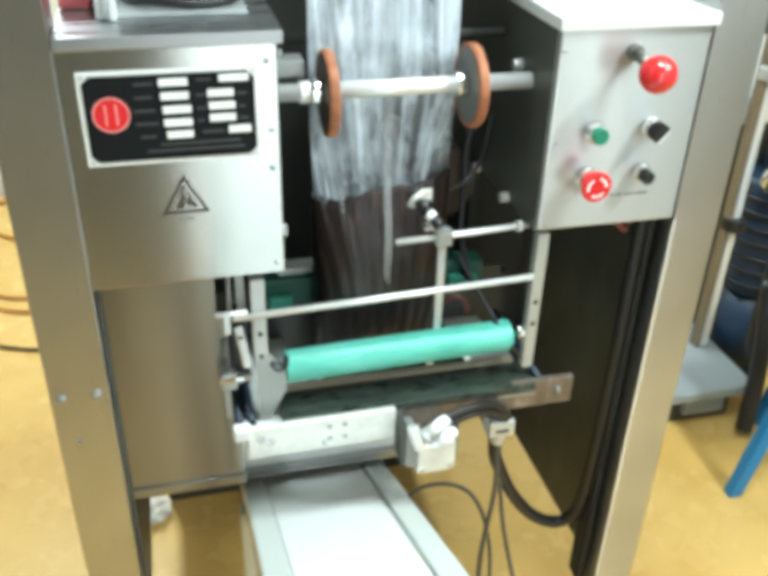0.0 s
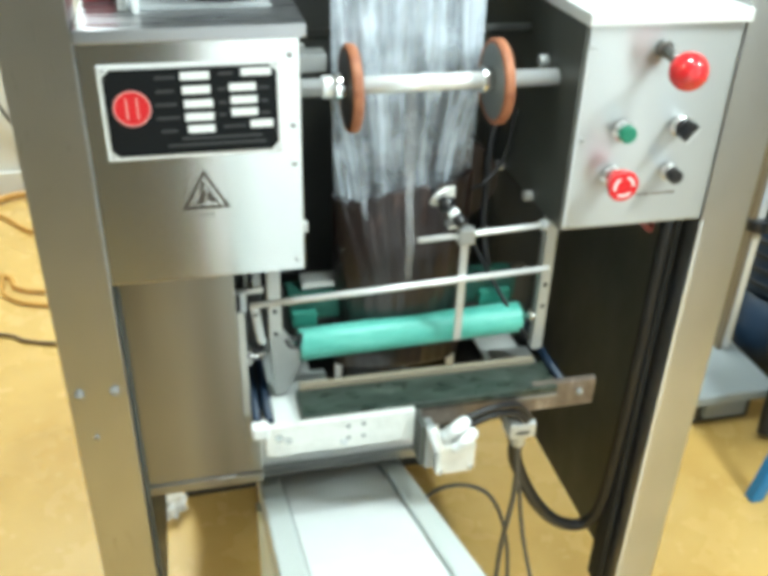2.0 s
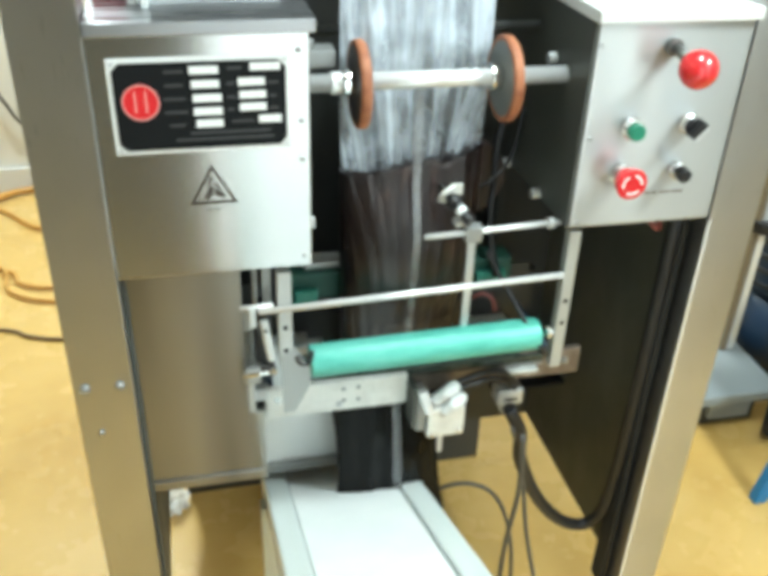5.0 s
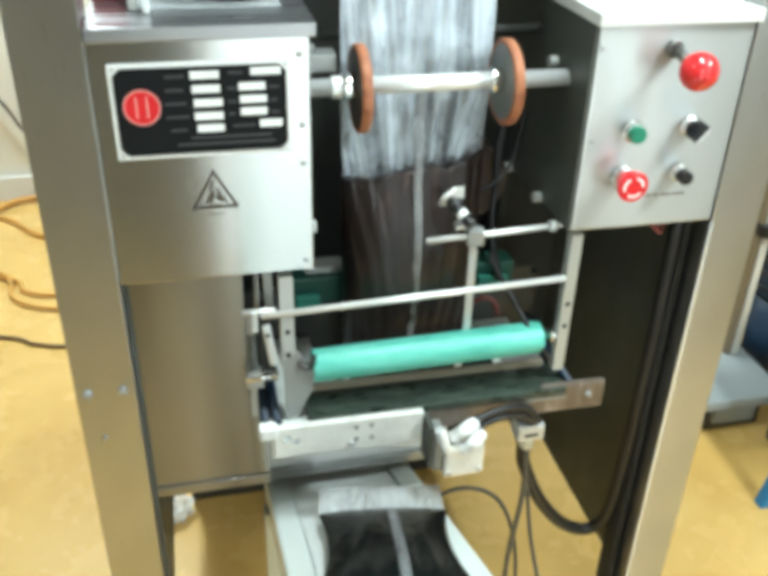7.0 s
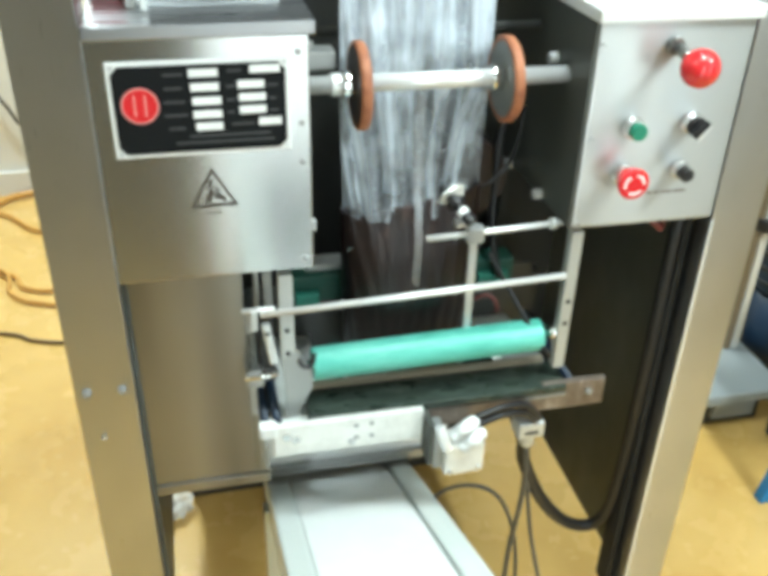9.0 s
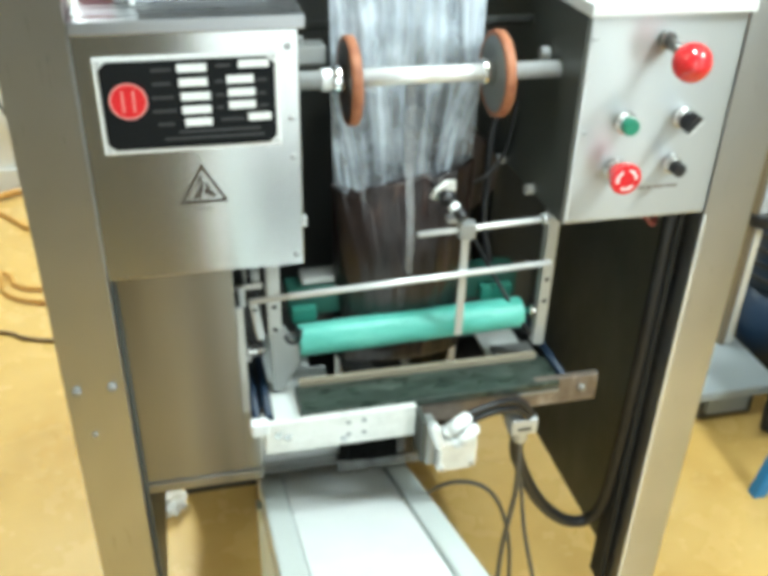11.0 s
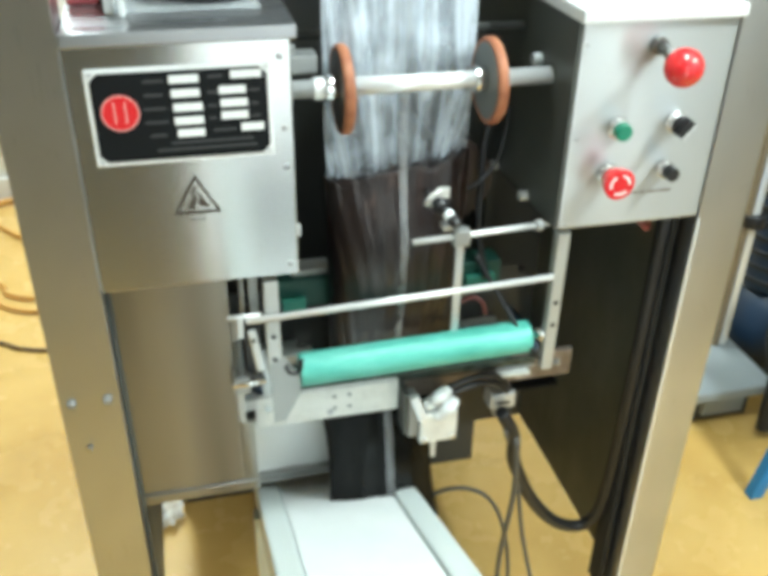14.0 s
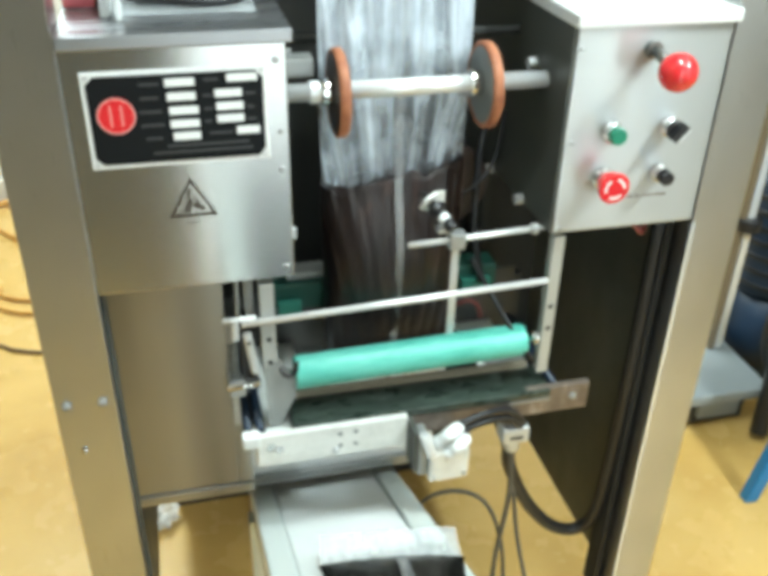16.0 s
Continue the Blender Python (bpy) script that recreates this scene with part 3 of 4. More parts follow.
cyl(bm, (0.011, 0.038, 1.0255), (0.0165, 0.0285, 1.0195), 0.0102, seg=24, bevel=0.001, mi=2)
cyl(bm, (0.018, 0.026, 1.018), (0.0255, 0.0135, 1.0095), 0.0105, seg=24, bevel=0.002, mi=0)
bmesh.ops.transform(bm, matrix=Matrix.Translation((0.014, 0.03, 1.022)) @ Matrix.Scale(0.72, 4) @ Matrix.Translation((-0.012, -0.034, -1.0245)), verts=bm.verts[:])
part("sensor", bm, [BLACK, ALU, WHITE], sb, "black photo sensor with white rings")
bm = bmesh.new()
cyl(bm, (0.002, 0.052, 1.037), (0.004, 0.048, 1.0345), 0.0165, seg=6, bevel=0.001)
box(bm, 0.004, 0.02, 0.045, 0.048, 1.036, 1.051, 0.001)
part("sensor_bracket", bm, BEAMM, sb, "bright bent sensor bracket")
part("sensor_foot", one(box, 0.008, 0.026, 0.027, 0.042, 1.0, 1.007, 0.001), ALU, sb)

part("sensor_cable", one(tube, [(0.006, 0.05, 1.034), (0.0, 0.075, 1.035), (0.03, 0.12, 1.005), (0.09, 0.15, 1.0), (0.13, 0.17, 1.03), (0.146, 0.18, 1.1)], 0.003), RUBBER, sb)
part("cable", one(tube, [(0.145, 0.2, 1.13), (0.118, 0.19, 1.06), (0.108, 0.17, 0.99), (0.102, 0.15, 0.93), (0.112, 0.13, 0.86)], 0.0055), RUBBER, M, "black cable")

# rear jaw, base plates and guide rods
jaw = part("rear_jaw", one(box, -0.19, 0.142, 0.148, 0.188, 0.836, 0.878, 0.004), JAWG, M, "dark green rear sealing jaw")
part("jaw_block", one(box, -0.169, -0.113, 0.158, 0.19, 0.879, 0.889, 0.002), UPR, jaw)
for x, w, h in ((-0.186, 0.034, 0.856), (0.084, 0.046, 0.862)):
    part("jaw_end", one(box, x, x + w, 0.136, 0.1475, h - 0.024, h, 0.003), JAWT, jaw, "teal silicone end block")
part("heater_plate", one(box, -0.165, 0.12, 0.1885, 0.196, 0.84, 0.87, 0.002), DUSKG, jaw)
part("air_pipe", one(tube, [(0.07, 0.11, 0.838), (0.085, 0.105, 0.846), (0.098, 0.1, 0.838), (0.104, 0.1, 0.818)], 0.0035), mat("dull_red_pipe", (0.13, 0.035, 0.03), 0.4), M, "dull red air pipe")
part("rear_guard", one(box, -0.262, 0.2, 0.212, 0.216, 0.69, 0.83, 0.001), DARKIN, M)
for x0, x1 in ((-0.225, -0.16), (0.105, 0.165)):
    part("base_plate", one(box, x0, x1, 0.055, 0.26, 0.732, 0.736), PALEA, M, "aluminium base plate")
# added deck and shelf, black, to block the lamps above the floor
part("shade_deck", one(box, -0.405, 0.22, 0.14, 0.449, 0.655, 0.66), GASK, M, "dark deck added under the jaws to shade the floor")
part("shade_shelf", one(box, 0.2, 0.344, 0.3, 0.449, 0.5, 0.504), GASK, M)
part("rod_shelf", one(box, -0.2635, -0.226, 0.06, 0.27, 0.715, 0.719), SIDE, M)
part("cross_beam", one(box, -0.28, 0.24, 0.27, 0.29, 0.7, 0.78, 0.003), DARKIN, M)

# roller carriage: slides to and fro
CARY, CARZ = 0.02, 0.824
car = part("roller_carriage", one(box, -0.222, -0.204, CARY - 0.012, CARY + 0.004, 0.83, 0.965, 0.0015), UPR, M, "sliding carriage that bears the teal roller")
part("upright", one(box, 0.158, 0.174, CARY - 0.012, CARY + 0.004, 0.775, 0.99, 0.0015), UPR, car)
for x in (-0.213, 0.166):
    for z in (0.85, 0.885):
        part("bore", one(cyl, (x, CARY - 0.0123, z), (x, CARY - 0.0128, z), 0.0036, seg=14), BLACK, car)
part("foot_plate", one(prism, [(-0.2211, 0.8416), (-0.2012, 0.8531), (-0.1813, 0.8163), (-0.1822, 0.7915), (-0.2034, 0.7489), (-0.2186, 0.7477)], CARY - 0.0124, CARY - 0.008), ALUD, car, "flared grey foot plate")
part("teal_roller", one(cyl, (-0.181, CARY, CARZ - 0.004), (0.137, CARY, CARZ + 0.004), 0.0222, seg=48, bevel=0.002), TEAL, car, "teal silicone covered roller")
part("axle", one(cyl, (-0.213, CARY, CARZ - 0.005), (0.168, CARY, CARZ + 0.005), 0.006, seg=20), CHROME, car)
for x, z in ((-0.198, CARZ - 0.005), (0.15, CARZ + 0.005)):
    part("axle_nut", one(cyl, (x, CARY, z), (x + 0.009, CARY, z), 0.0105, seg=6, bevel=0.001), CHROME, car)
rod = part("tie_rod", one(cyl, (-0.246, CARY - 0.016, 0.9145), (0.154, CARY - 0.016, 0.929), 0.0042, seg=18), SATIN, car, "polished tie rod")
part("end_spring", one(tube, [(-0.2, CARY - 0.012, 0.838), (-0.195, CARY - 0.02, 0.832), (-0.184, CARY - 0.02, 0.833), (-0.18, CARY - 0.018, 0.85)], 0.003), BLACK, car)
# bearing block, chain and spring at its left end
part("bearing_block", one(box, -0.25, -0.228, CARY, CARY + 0.03, 0.8, 0.91, 0.003), BLACK, car, "black bearing block")
part("block_cap", one(box, -0.268, -0.246, CARY - 0.015, CARY + 0.012, 0.803, 0.828, 0.003), ALUD, car)
part("push_rod", one(cyl, (-0.2475, CARY + 0.005, 0.97), (-0.248, CARY + 0.005, 0.905), 0.0032, seg=16), ALUD, car)
part("push_rod", one(box, -0.239, -0.2275, CARY + 0.004, CARY + 0.01, 0.9, 0.972, 0.001), ALUD, car)
part("stop_pin", one(cyl, (-0.268, CARY - 0.012, 0.919), (-0.227, CARY - 0.016, 0.922), 0.0036, seg=12), SATIN, car)
part("clevis", one(box, -0.2585, -0.2495, CARY - 0.02, CARY - 0.012, 0.893, 0.923, 0.002), ALU, car)
part("link_plate", one(box, -0.2415, -0.2305, CARY - 0.018, CARY - 0.012, 0.838, 0.902, 0.003, m=Matrix.Translation((-0.236, 0, 0.87)) @ pose(0, 0, 0, 0, -8, 0) @ Matrix.Translation((0.236, 0, -0.87))), ALU, car)
part("link_bore", one(cyl, (-0.2385, CARY - 0.0182, 0.887), (-0.2385, CARY - 0.0192, 0.887), 0.0028, seg=14), BLACK, car)
bm = bmesh.new()
for i in range(8):
    cyl(bm, (-0.264, CARY - 0.014, 0.835 + i * 0.0068), (-0.253, CARY - 0.014, 0.838 + i * 0.0068), 0.0022, seg=10)
part("drive_chain", bm, SIDE, car)
part("hook", one(tube, [(-0.247, CARY - 0.016, 0.833), (-0.238, CARY - 0.018, 0.829), (-0.229, CARY - 0.016, 0.833)], 0.0026), BLACK, car)
part("block_bolt", one(cyl, (-0.27, CARY - 0.012, 0.818), (-0.226, CARY - 0.012, 0.82), 0.0045, seg=12), CHROME, car)
tub = bmesh.new()
tube(tub, [(0.075, CARY + 0.06, 0.93), (0.098, CARY + 0.03, 0.885), (0.125, CARY - 0.012, 0.835), (0.146, CARY - 0.02, 0.805), (0.15, CARY + 0.01, 0.79)], 0.0032)
part("cable", tub, RUBBER, car)

# lower sealing beam: slides too
beam = part("sealing_beam", one(box, -0.24, -0.036, -0.022, -0.012, 0.7045, 0.7545, 0.0015), BEAMM, M, "sliding aluminium sealing beam with an air cylinder")
part("beam_top", one(box, -0.19, 0.175, -0.011, 0.05, 0.745, 0.757, 0.002), DUSKG, beam, "dusty green-grey beam top")
for x in (-0.248, -0.232, 0.19):
    part("guide_rod", one(cyl, (x, 0.0, 0.747), (x, 0.2, 0.747), 0.0058, seg=18), NAVY, beam, "dark guide rod")
part("beam_lip", one(box, -0.185, 0.16, 0.045, 0.052, 0.7575, 0.768, 0.001), mat("tan_jaw_edge", (0.3, 0.26, 0.19), 0.5), beam)
part("end_plate", one(box, 0.14, 0.236, -0.006, 0.004, 0.713, 0.758, 0.0015), DULLB, beam)
bolt(beam, 0.212, -0.006, 0.738, 0.0042, ALUD)
part("back_bar", one(box, -0.035, 0.14, -0.0095, 0.012, 0.712, 0.742, 0.0015), DULLB, beam)
part("side_plate", one(box, -0.225, -0.14, -0.0105, 0.11, 0.7385, 0.7425), PALEA, beam, "pale aluminium side plate")
part("side_plate", one(box, 0.115, 0.175, -0.0105, 0.11, 0.7385, 0.7425), ALUD, beam)
part("rod_end", one(box, -0.258, -0.234, -0.03, -0.012, 0.742, 0.762, 0.004), WHITE, beam, "white end cap")
for x, z in ((-0.129, 0.742), (-0.129, 0.722), (-0.108, 0.743), (-0.108, 0.722)):
    part("bore", one(cyl, (x, -0.0222, z), (x, -0.0228, z), 0.0036, seg=16), ALUD, beam)
for x, z in ((-0.222, 0.736), (-0.21, 0.73)):
    part("bore", one(cyl, (x, -0.0222, z), (x, -0.0232, z), 0.0055, seg=16), STEEL, beam)
bolt(beam, -0.135, -0.022, 0.716, 0.004, ALU)
# air cylinder with fittings
part("air_cylinder", one(box, -0.012, 0.044, -0.055, -0.018, 0.66, 0.712, 0.004), BEAMM, beam, "silver air cylinder block")
part("bracket", one(box, -0.035, -0.0275, -0.05, -0.0125, 0.678, 0.748, 0.002), SIDE, beam)
part("end_cap", one(box, -0.027, -0.0125, -0.047, -0.018, 0.668, 0.738, 0.004), ALUD, beam)
part("air_tube", one(cyl, (-0.022, -0.05, 0.745), (-0.01, -0.056, 0.708), 0.0075, seg=24, bevel=0.002), SATIN, beam)
part("port", one(cyl, (0.03, -0.035, 0.71), (0.033, -0.04, 0.726), 0.008, seg=24, bevel=0.002), ALU, beam)
for x, z in ((-0.005, 0.667), (0.037, 0.669)):
    bolt(beam, x, -0.055, z, 0.003)
for a, c in (((0.003, -0.047, 0.726), (0.026, -0.046, 0.742)), ((0.016, -0.053, 0.709), (0.036, -0.051, 0.725))):
    bm = one(cyl, a, c, 0.0095, seg=20)
    ball(bm, a, 0.0095)
    ball(bm, c, 0.0095)
    part("air_fitting", bm, WHITE, beam, "white push-in air fitting")
for dz, end in ((0.0, 0.0), (-0.014, -0.012)):
    bm = bmesh.new()
    tube(bm, [(0.03, -0.043, 0.747 + dz), (0.07, -0.035, 0.752 + dz), (0.11, -0.02, 0.738 + dz), (0.138, -0.01, 0.705 + end), (0.145, 0.0, 0.685 + end)], 0.0052)
    part("air_hose", bm, RUBBER, beam, "black air hose")
bm = bmesh.new()
box(bm, 0.108, 0.148, -0.018, 0.014, 0.672, 0.7, 0.004)
cyl(bm, (0.128, -0.004, 0.674), (0.13, 0.0, 0.65), 0.011, seg=20, bevel=0.002)
part("connector", bm, ALU, beam, "grey cable connector")
part("slot", one(box, 0.118, 0.138, -0.0188, -0.0182, 0.681, 0.686), BLACK, beam)

# hoses and cables under the machine
bm = bmesh.new()
tube(bm, [(0.115, 0.03, 0.69), (0.138, 0.03, 0.64), (0.155, 0.05, 0.565), (0.205, 0.07, 0.455), (0.26, 0.075, 0.385), (0.31, 0.07, 0.375), (0.329, 0.055, 0.45), (0.331, 0.045, 0.7), (0.331, 0.045, 1.0)], 0.0105, 12)
part("conduit", bm, RUBBER, M, "thick black cable conduit")
bm = bmesh.new()
tube(bm, [(0.13, 0.0, 0.66), (0.136, 0.0, 0.55), (0.13, 0.01, 0.4), (0.135, 0.02, 0.2), (0.13, 0.05, 0.006), (0.05, 0.1, 0.006)], 0.004)
part("cable", bm, GREYC, M, "thin grey cable")
bm = bmesh.new()
tube(bm, [(0.12, 0.02, 0.66), (0.16, 0.05, 0.55), (0.185, 0.05, 0.4), (0.215, 0.02, 0.25), (0.25, 0.0, 0.1), (0.28, 0.0, 0.006), (0.34, -0.05, 0.006)], 0.0035)
part("cable", bm, GREYC, M, "thin grey cable")
bm = bmesh.new()
tube(bm, [(0.0, 0.12, 0.3), (0.02, 0.1, 0.45), (0.07, 0.08, 0.5), (0.13, 0.07, 0.47), (0.17, 0.07, 0.35), (0.19, 0.08, 0.15), (0.2, 0.1, 0.006), (0.3, 0.16, 0.006)], 0.0035)
part("cable", bm, GREYC, M, "looped thin grey cable")
part("loose_wire", one(tube, [(0.27, 0.05, 0.998), (0.285, 0.03, 0.982), (0.3, 0.035, 0.972), (0.31, 0.06, 0.996)], 0.004), mat("red_wire", (0.22, 0.05, 0.04), 0.5), M)

# ---------------------------------------------------------------- the film tube
film = thing("film_tube", "clear wrinkled plastic film tube with dark sauce in it", "plastic film")
FX, FY = -0.030, 0.116


def film_half(z):
    """Half width and half depth of the tube at a height."""
    t = max(0.0, min(1.0, (1.14 - z) / 0.24))
    if z > 1.06:
        return 0.096 - 0.008 * t, 0.013
    d = max(0.0, min(1.0, (1.06 - z) / 0.22))
    return 0.096 - 0.008 * t + 0.003 * d, 0.013 + 0.02 * math.sin(math.pi * min(1.0, d * 0.95))


def ridge(p):
    p -= math.floor(p)
    return (1 - abs(2 * p - 1)) ** 2


def gather(x, z):
    return x * (1 + 3.2 * max(0.0, 1.16 - z))


def folds(x, z, seed):
    """Lengthwise creases that draw together below the press wheels."""
    u = gather(x, z) + 0.006 * noise.noise(Vector((x * 9, z * 7, seed)))
    wide = ridge(u * 31 + seed + 0.35 * noise.noise(Vector((z * 4, seed, 1.0))))
    fine = ridge(u * 74 + 2 * seed + 0.6 * noise.noise(Vector((z * 6, 4.0, seed))))
    return 0.62 * wide + 0.25 * fine + 0.5 * noise.noise(Vector((u * 24, z * 3.5, seed)))


def film_body(z0, z1, grow, rows, wrinkle, seed, deep=0.0, n=160):
    bm = bmesh.new()
    rings = []
    for i in range(rows + 1):
        z = z0 + (z1 - z0) * i / rows
        hw, hd = film_half(z)
        ring = []
        for k in range(n):
            t = 2 * math.pi * k / n
            cx, sx = math.cos(t), math.sin(t)
            x = hw * math.copysign(abs(cx) ** 0.8, cx)
            y = (hd + deep) * sx + wrinkle * folds(x, z, seed) * (1 if sx <= 0 else -1) * min(1.0, 2.5 * abs(sx))
            ring.append(bm.verts.new((FX + x * grow, FY + y * grow, z)))
        rings.append(ring)
    for A, B in zip(rings, rings[1:]):
        for k in range(n):
            f = bm.faces.new((A[k], A[(k + 1) % n], B[(k + 1) % n], B[k]))
            f.smooth = True
    uv = bm.loops.layers.uv.new("lengthwise")
    for f in bm.faces:
        for c in f.loops:
            c[uv].uv = (gather(c.vert.co.x - FX, c.vert.co.z) + (0.7 if c.vert.co.y > FY else 0.0), c.vert.co.z)
    return bm, rings


bm, _ = film_body(0.985, 1.45, 1.0, 70, 0.009, 1.7)
part("film", bm, FILM, film, "clear plastic film with vertical folds")
bm, rings = film_body(0.8, 1.075, 1.03, 60, 0.0022, 5.3, 0.014)
for i, ring in enumerate(rings):
    w = max(0.0, (i - 36) / 24) ** 1.5
    lip = max(0.0, (i - 56) / 4) ** 2
    for v in ring:
        d = v.co.x - FX
        v.co.z += w * (0.02 * noise.noise(Vector((v.co.x * 34, 0, 2))) + 0.012 * noise.noise(Vector((v.co.x * 90, 3, 2))) + 0.1 * d + 1.1 * d * abs(d) * (1 if d > 0 else 0.3))
        v.co.y = FY + (v.co.y - FY) * (1 - 0.12 * lip)
bm.faces.new(rings[-1])
bm.faces.new(list(reversed(rings[0])))
sauce = part("sauce", bm, LIQUID, film, "dark brown sauce")
bm = bmesh.new()
for i in range(24):
    z = 1.165 - i * 0.0155
    zz = z - 0.0155
    fr = [FY - film_half(q)[1] - 0.018 - 0.002 * math.sin(q * 60) for q in (z, zz)]
    q = [bm.verts.new(c) for c in ((-0.036, fr[0], z), (-0.026, fr[0] - 0.001, z), (-0.026, fr[1] - 0.001, zz), (-0.036, fr[1], zz))]
    bm.faces.new(q)
bmesh.ops.remove_doubles(bm, verts=bm.verts[:], dist=0.0001)
bmesh.ops.solidify(bm, geom=bm.faces[:], thickness=0.0008)
part("seam", bm, SEAM, film, "welded lengthwise seam")
for x0, x1 in ((-0.047, -0.038), (-0.03, -0.019), (-0.008, -0.003)):
    bm = bmesh.new()
    cols = [[bm.verts.new((x + 0.002 * noise.noise(Vector((0, z * 9, x0 * 60))), FY - 0.0245 - 0.0012 * math.sin(z * 40), z)) for x in (x0, x1)] for z in (1.195 + 0.255 * i / 12 for i in range(13))]
    for A, B in zip(cols, cols[1:]):
        bm.faces.new((A[0], A[1], B[1], B[0])).smooth = True
    bmesh.ops.solidify(bm, geom=bm.faces[:], thickness=0.0006)
    part("seam", bm, SEAM, film, "pale folded seam of the film")
bm = bmesh.new()
box(bm, -0.122, 0.062, 0.1185, 0.1215, 0.69, 0.8)
part("film_tail", bm, TAIL, film, "flat sealed film below the rollers")

# ---------------------------------------------------------------- filled bags
BAGL, BAGW = 0.23, 0.09


def make_bag():
    bm = bmesh.new()
    nx, nz = 36, 34
    for side in (-1, 1):
        g = []
        for j in range(nz + 1):
            v = j / nz
            row = []
            for i in range(nx + 1):
                u = -1 + 2 * i / nx
                waist = 1 - 0.14 * math.sin(math.pi * v) ** 0.8
                full = max(0.0, 1 - abs(u) ** 3.2) * math.sin(math.pi * min(1, max(0, v * 0.96 + 0.02))) ** 0.55
                th = 0.016 * full + 0.0008
                th += full * 0.004 * noise.noise(Vector((u * 4, v * 2.2, side * 3.0)))
                zz = -v * BAGL + 0.006 * math.sin(math.pi * (u + 1) / 2) * (1 if v < 0.5 else -0.6) * abs(1 - 2 * v)
                row.append(bm.verts.new((u * BAGW * waist, side * th, zz)))
            g.append(row)
        for j in range(nz):
            for i in range(nx):
                f = bm.faces.new((g[j][i], g[j][i + 1], g[j + 1][i + 1], g[j + 1][i]))
                f.smooth = True
    bmesh.ops.remove_doubles(bm, verts=bm.verts[:], dist=0.0018)
    return bm


def film_edge(z0, z1):
    """A thin rippled strip of empty film across a bag's end."""
    bm = bmesh.new()
    g = [[bm.verts.new((BAGW * (-0.97 + 1.94 * i / 40), 0.003 * noise.noise(Vector((i * 0.45, z * 40, 2.0))) - 8 * max(0.0, z) ** 2, z)) for i in range(41)] for z in (z0 + (z1 - z0) * j / 6 for j in range(7))]
    for A, B in zip(g, g[1:]):
        for i in range(40):
            bm.faces.new((A[i], A[i + 1], B[i + 1], B[i])).smooth = True
    bmesh.ops.solidify(bm, geom=bm.faces[:], thickness=0.0006)
    return bm


def bag_thing():
    B = thing("sauce_bag", "sealed clear bag filled with dark brown sauce", "sauce bag", "filled bags")
    part("pouch", make_bag(), BAGM, B)
    bm = bmesh.new()
    for i in range(15):
        z, zz = -0.004 - i * 0.0145, -0.004 - (i + 1) * 0.0145
        th = [-(0.016 * math.sin(math.pi * (-q / BAGL)) ** 0.55 + 0.0042) for q in (z, zz)]
        bm.faces.new([bm.verts.new(c) for c in ((0.004, th[0], z), (0.017, th[0], z), (0.017, th[1], zz), (0.004, th[1], zz))])
    bmesh.ops.remove_doubles(bm, verts=bm.verts[:], dist=0.0001)
    bmesh.ops.solidify(bm, geom=bm.faces[:], thickness=0.0008)
    part("seam", bm, SEAM, B, "pale lengthwise seam")
    part("header", film_edge(0.001, 0.05), THIN, B, "clear crumpled film edge above the seal")
    part("footer", film_edge(-BAGL - 0.026, -BAGL - 0.001), THIN, B, "clear sealed film edge")
    return B


bag_a = bag_thing()
bag_b = copy_thing(bag_a, pose(0, 0, 0))

# ---------------------------------------------------------------- the outfeed conveyor
CV = thing("belt_conveyor", "inclined white belt conveyor with pale metal side rails", "conveyor")
SLOPE = math.degrees(math.atan(0.445))
CV.matrix_world = pose(-0.13, 0.17, 0.494, -SLOPE, 0, 0)
CLEN = 1.0
part("bed", one(box, -0.0785, 0.0865, -CLEN, 0.0, -0.05, -0.021), SIDE, CV)
part("belt", one(box, -0.0775, 0.0855, -CLEN, 0.0, -0.02, 0.0, 0.004), BELT, CV, "smooth white conveyor belt")
part("side_rail", one(box, -0.114, -0.079, -CLEN - 0.02, 0.03, -0.06, 0.006, 0.004), CREAM, CV, "pale metal side rail")
part("side_rail", one(box, 0.087, 0.121, -CLEN - 0.02, 0.03, -0.06, 0.006, 0.004), CREAM, CV, "pale metal side rail")
part("end_roller", one(cyl, (-0.078, 0.0, -0.011), (0.086, 0.0, -0.011), 0.011, seg=24), BELT, CV)
part("end_roller", one(cyl, (-0.078, -CLEN, -0.011), (0.086, -CLEN, -0.011), 0.011, seg=24), BELT, CV)
# legs stand upright on the floor
rx = Matrix.Rotation(radians(SLOPE), 4, "X")
for x in (-0.11, 0.1):
    for y in (-0.7, -0.06):
        h = 0.494 - y * math.sin(radians(SLOPE)) - 0.03
        bm = one(box, -0.012, 0.012, -0.012, 0.012, -h, 0.0, 0.002)
        bmesh.ops.transform(bm, matrix=Matrix.Translation((x, y, -0.03)) @ rx, verts=bm.verts[:])
        part("leg", bm, CREAM, CV)

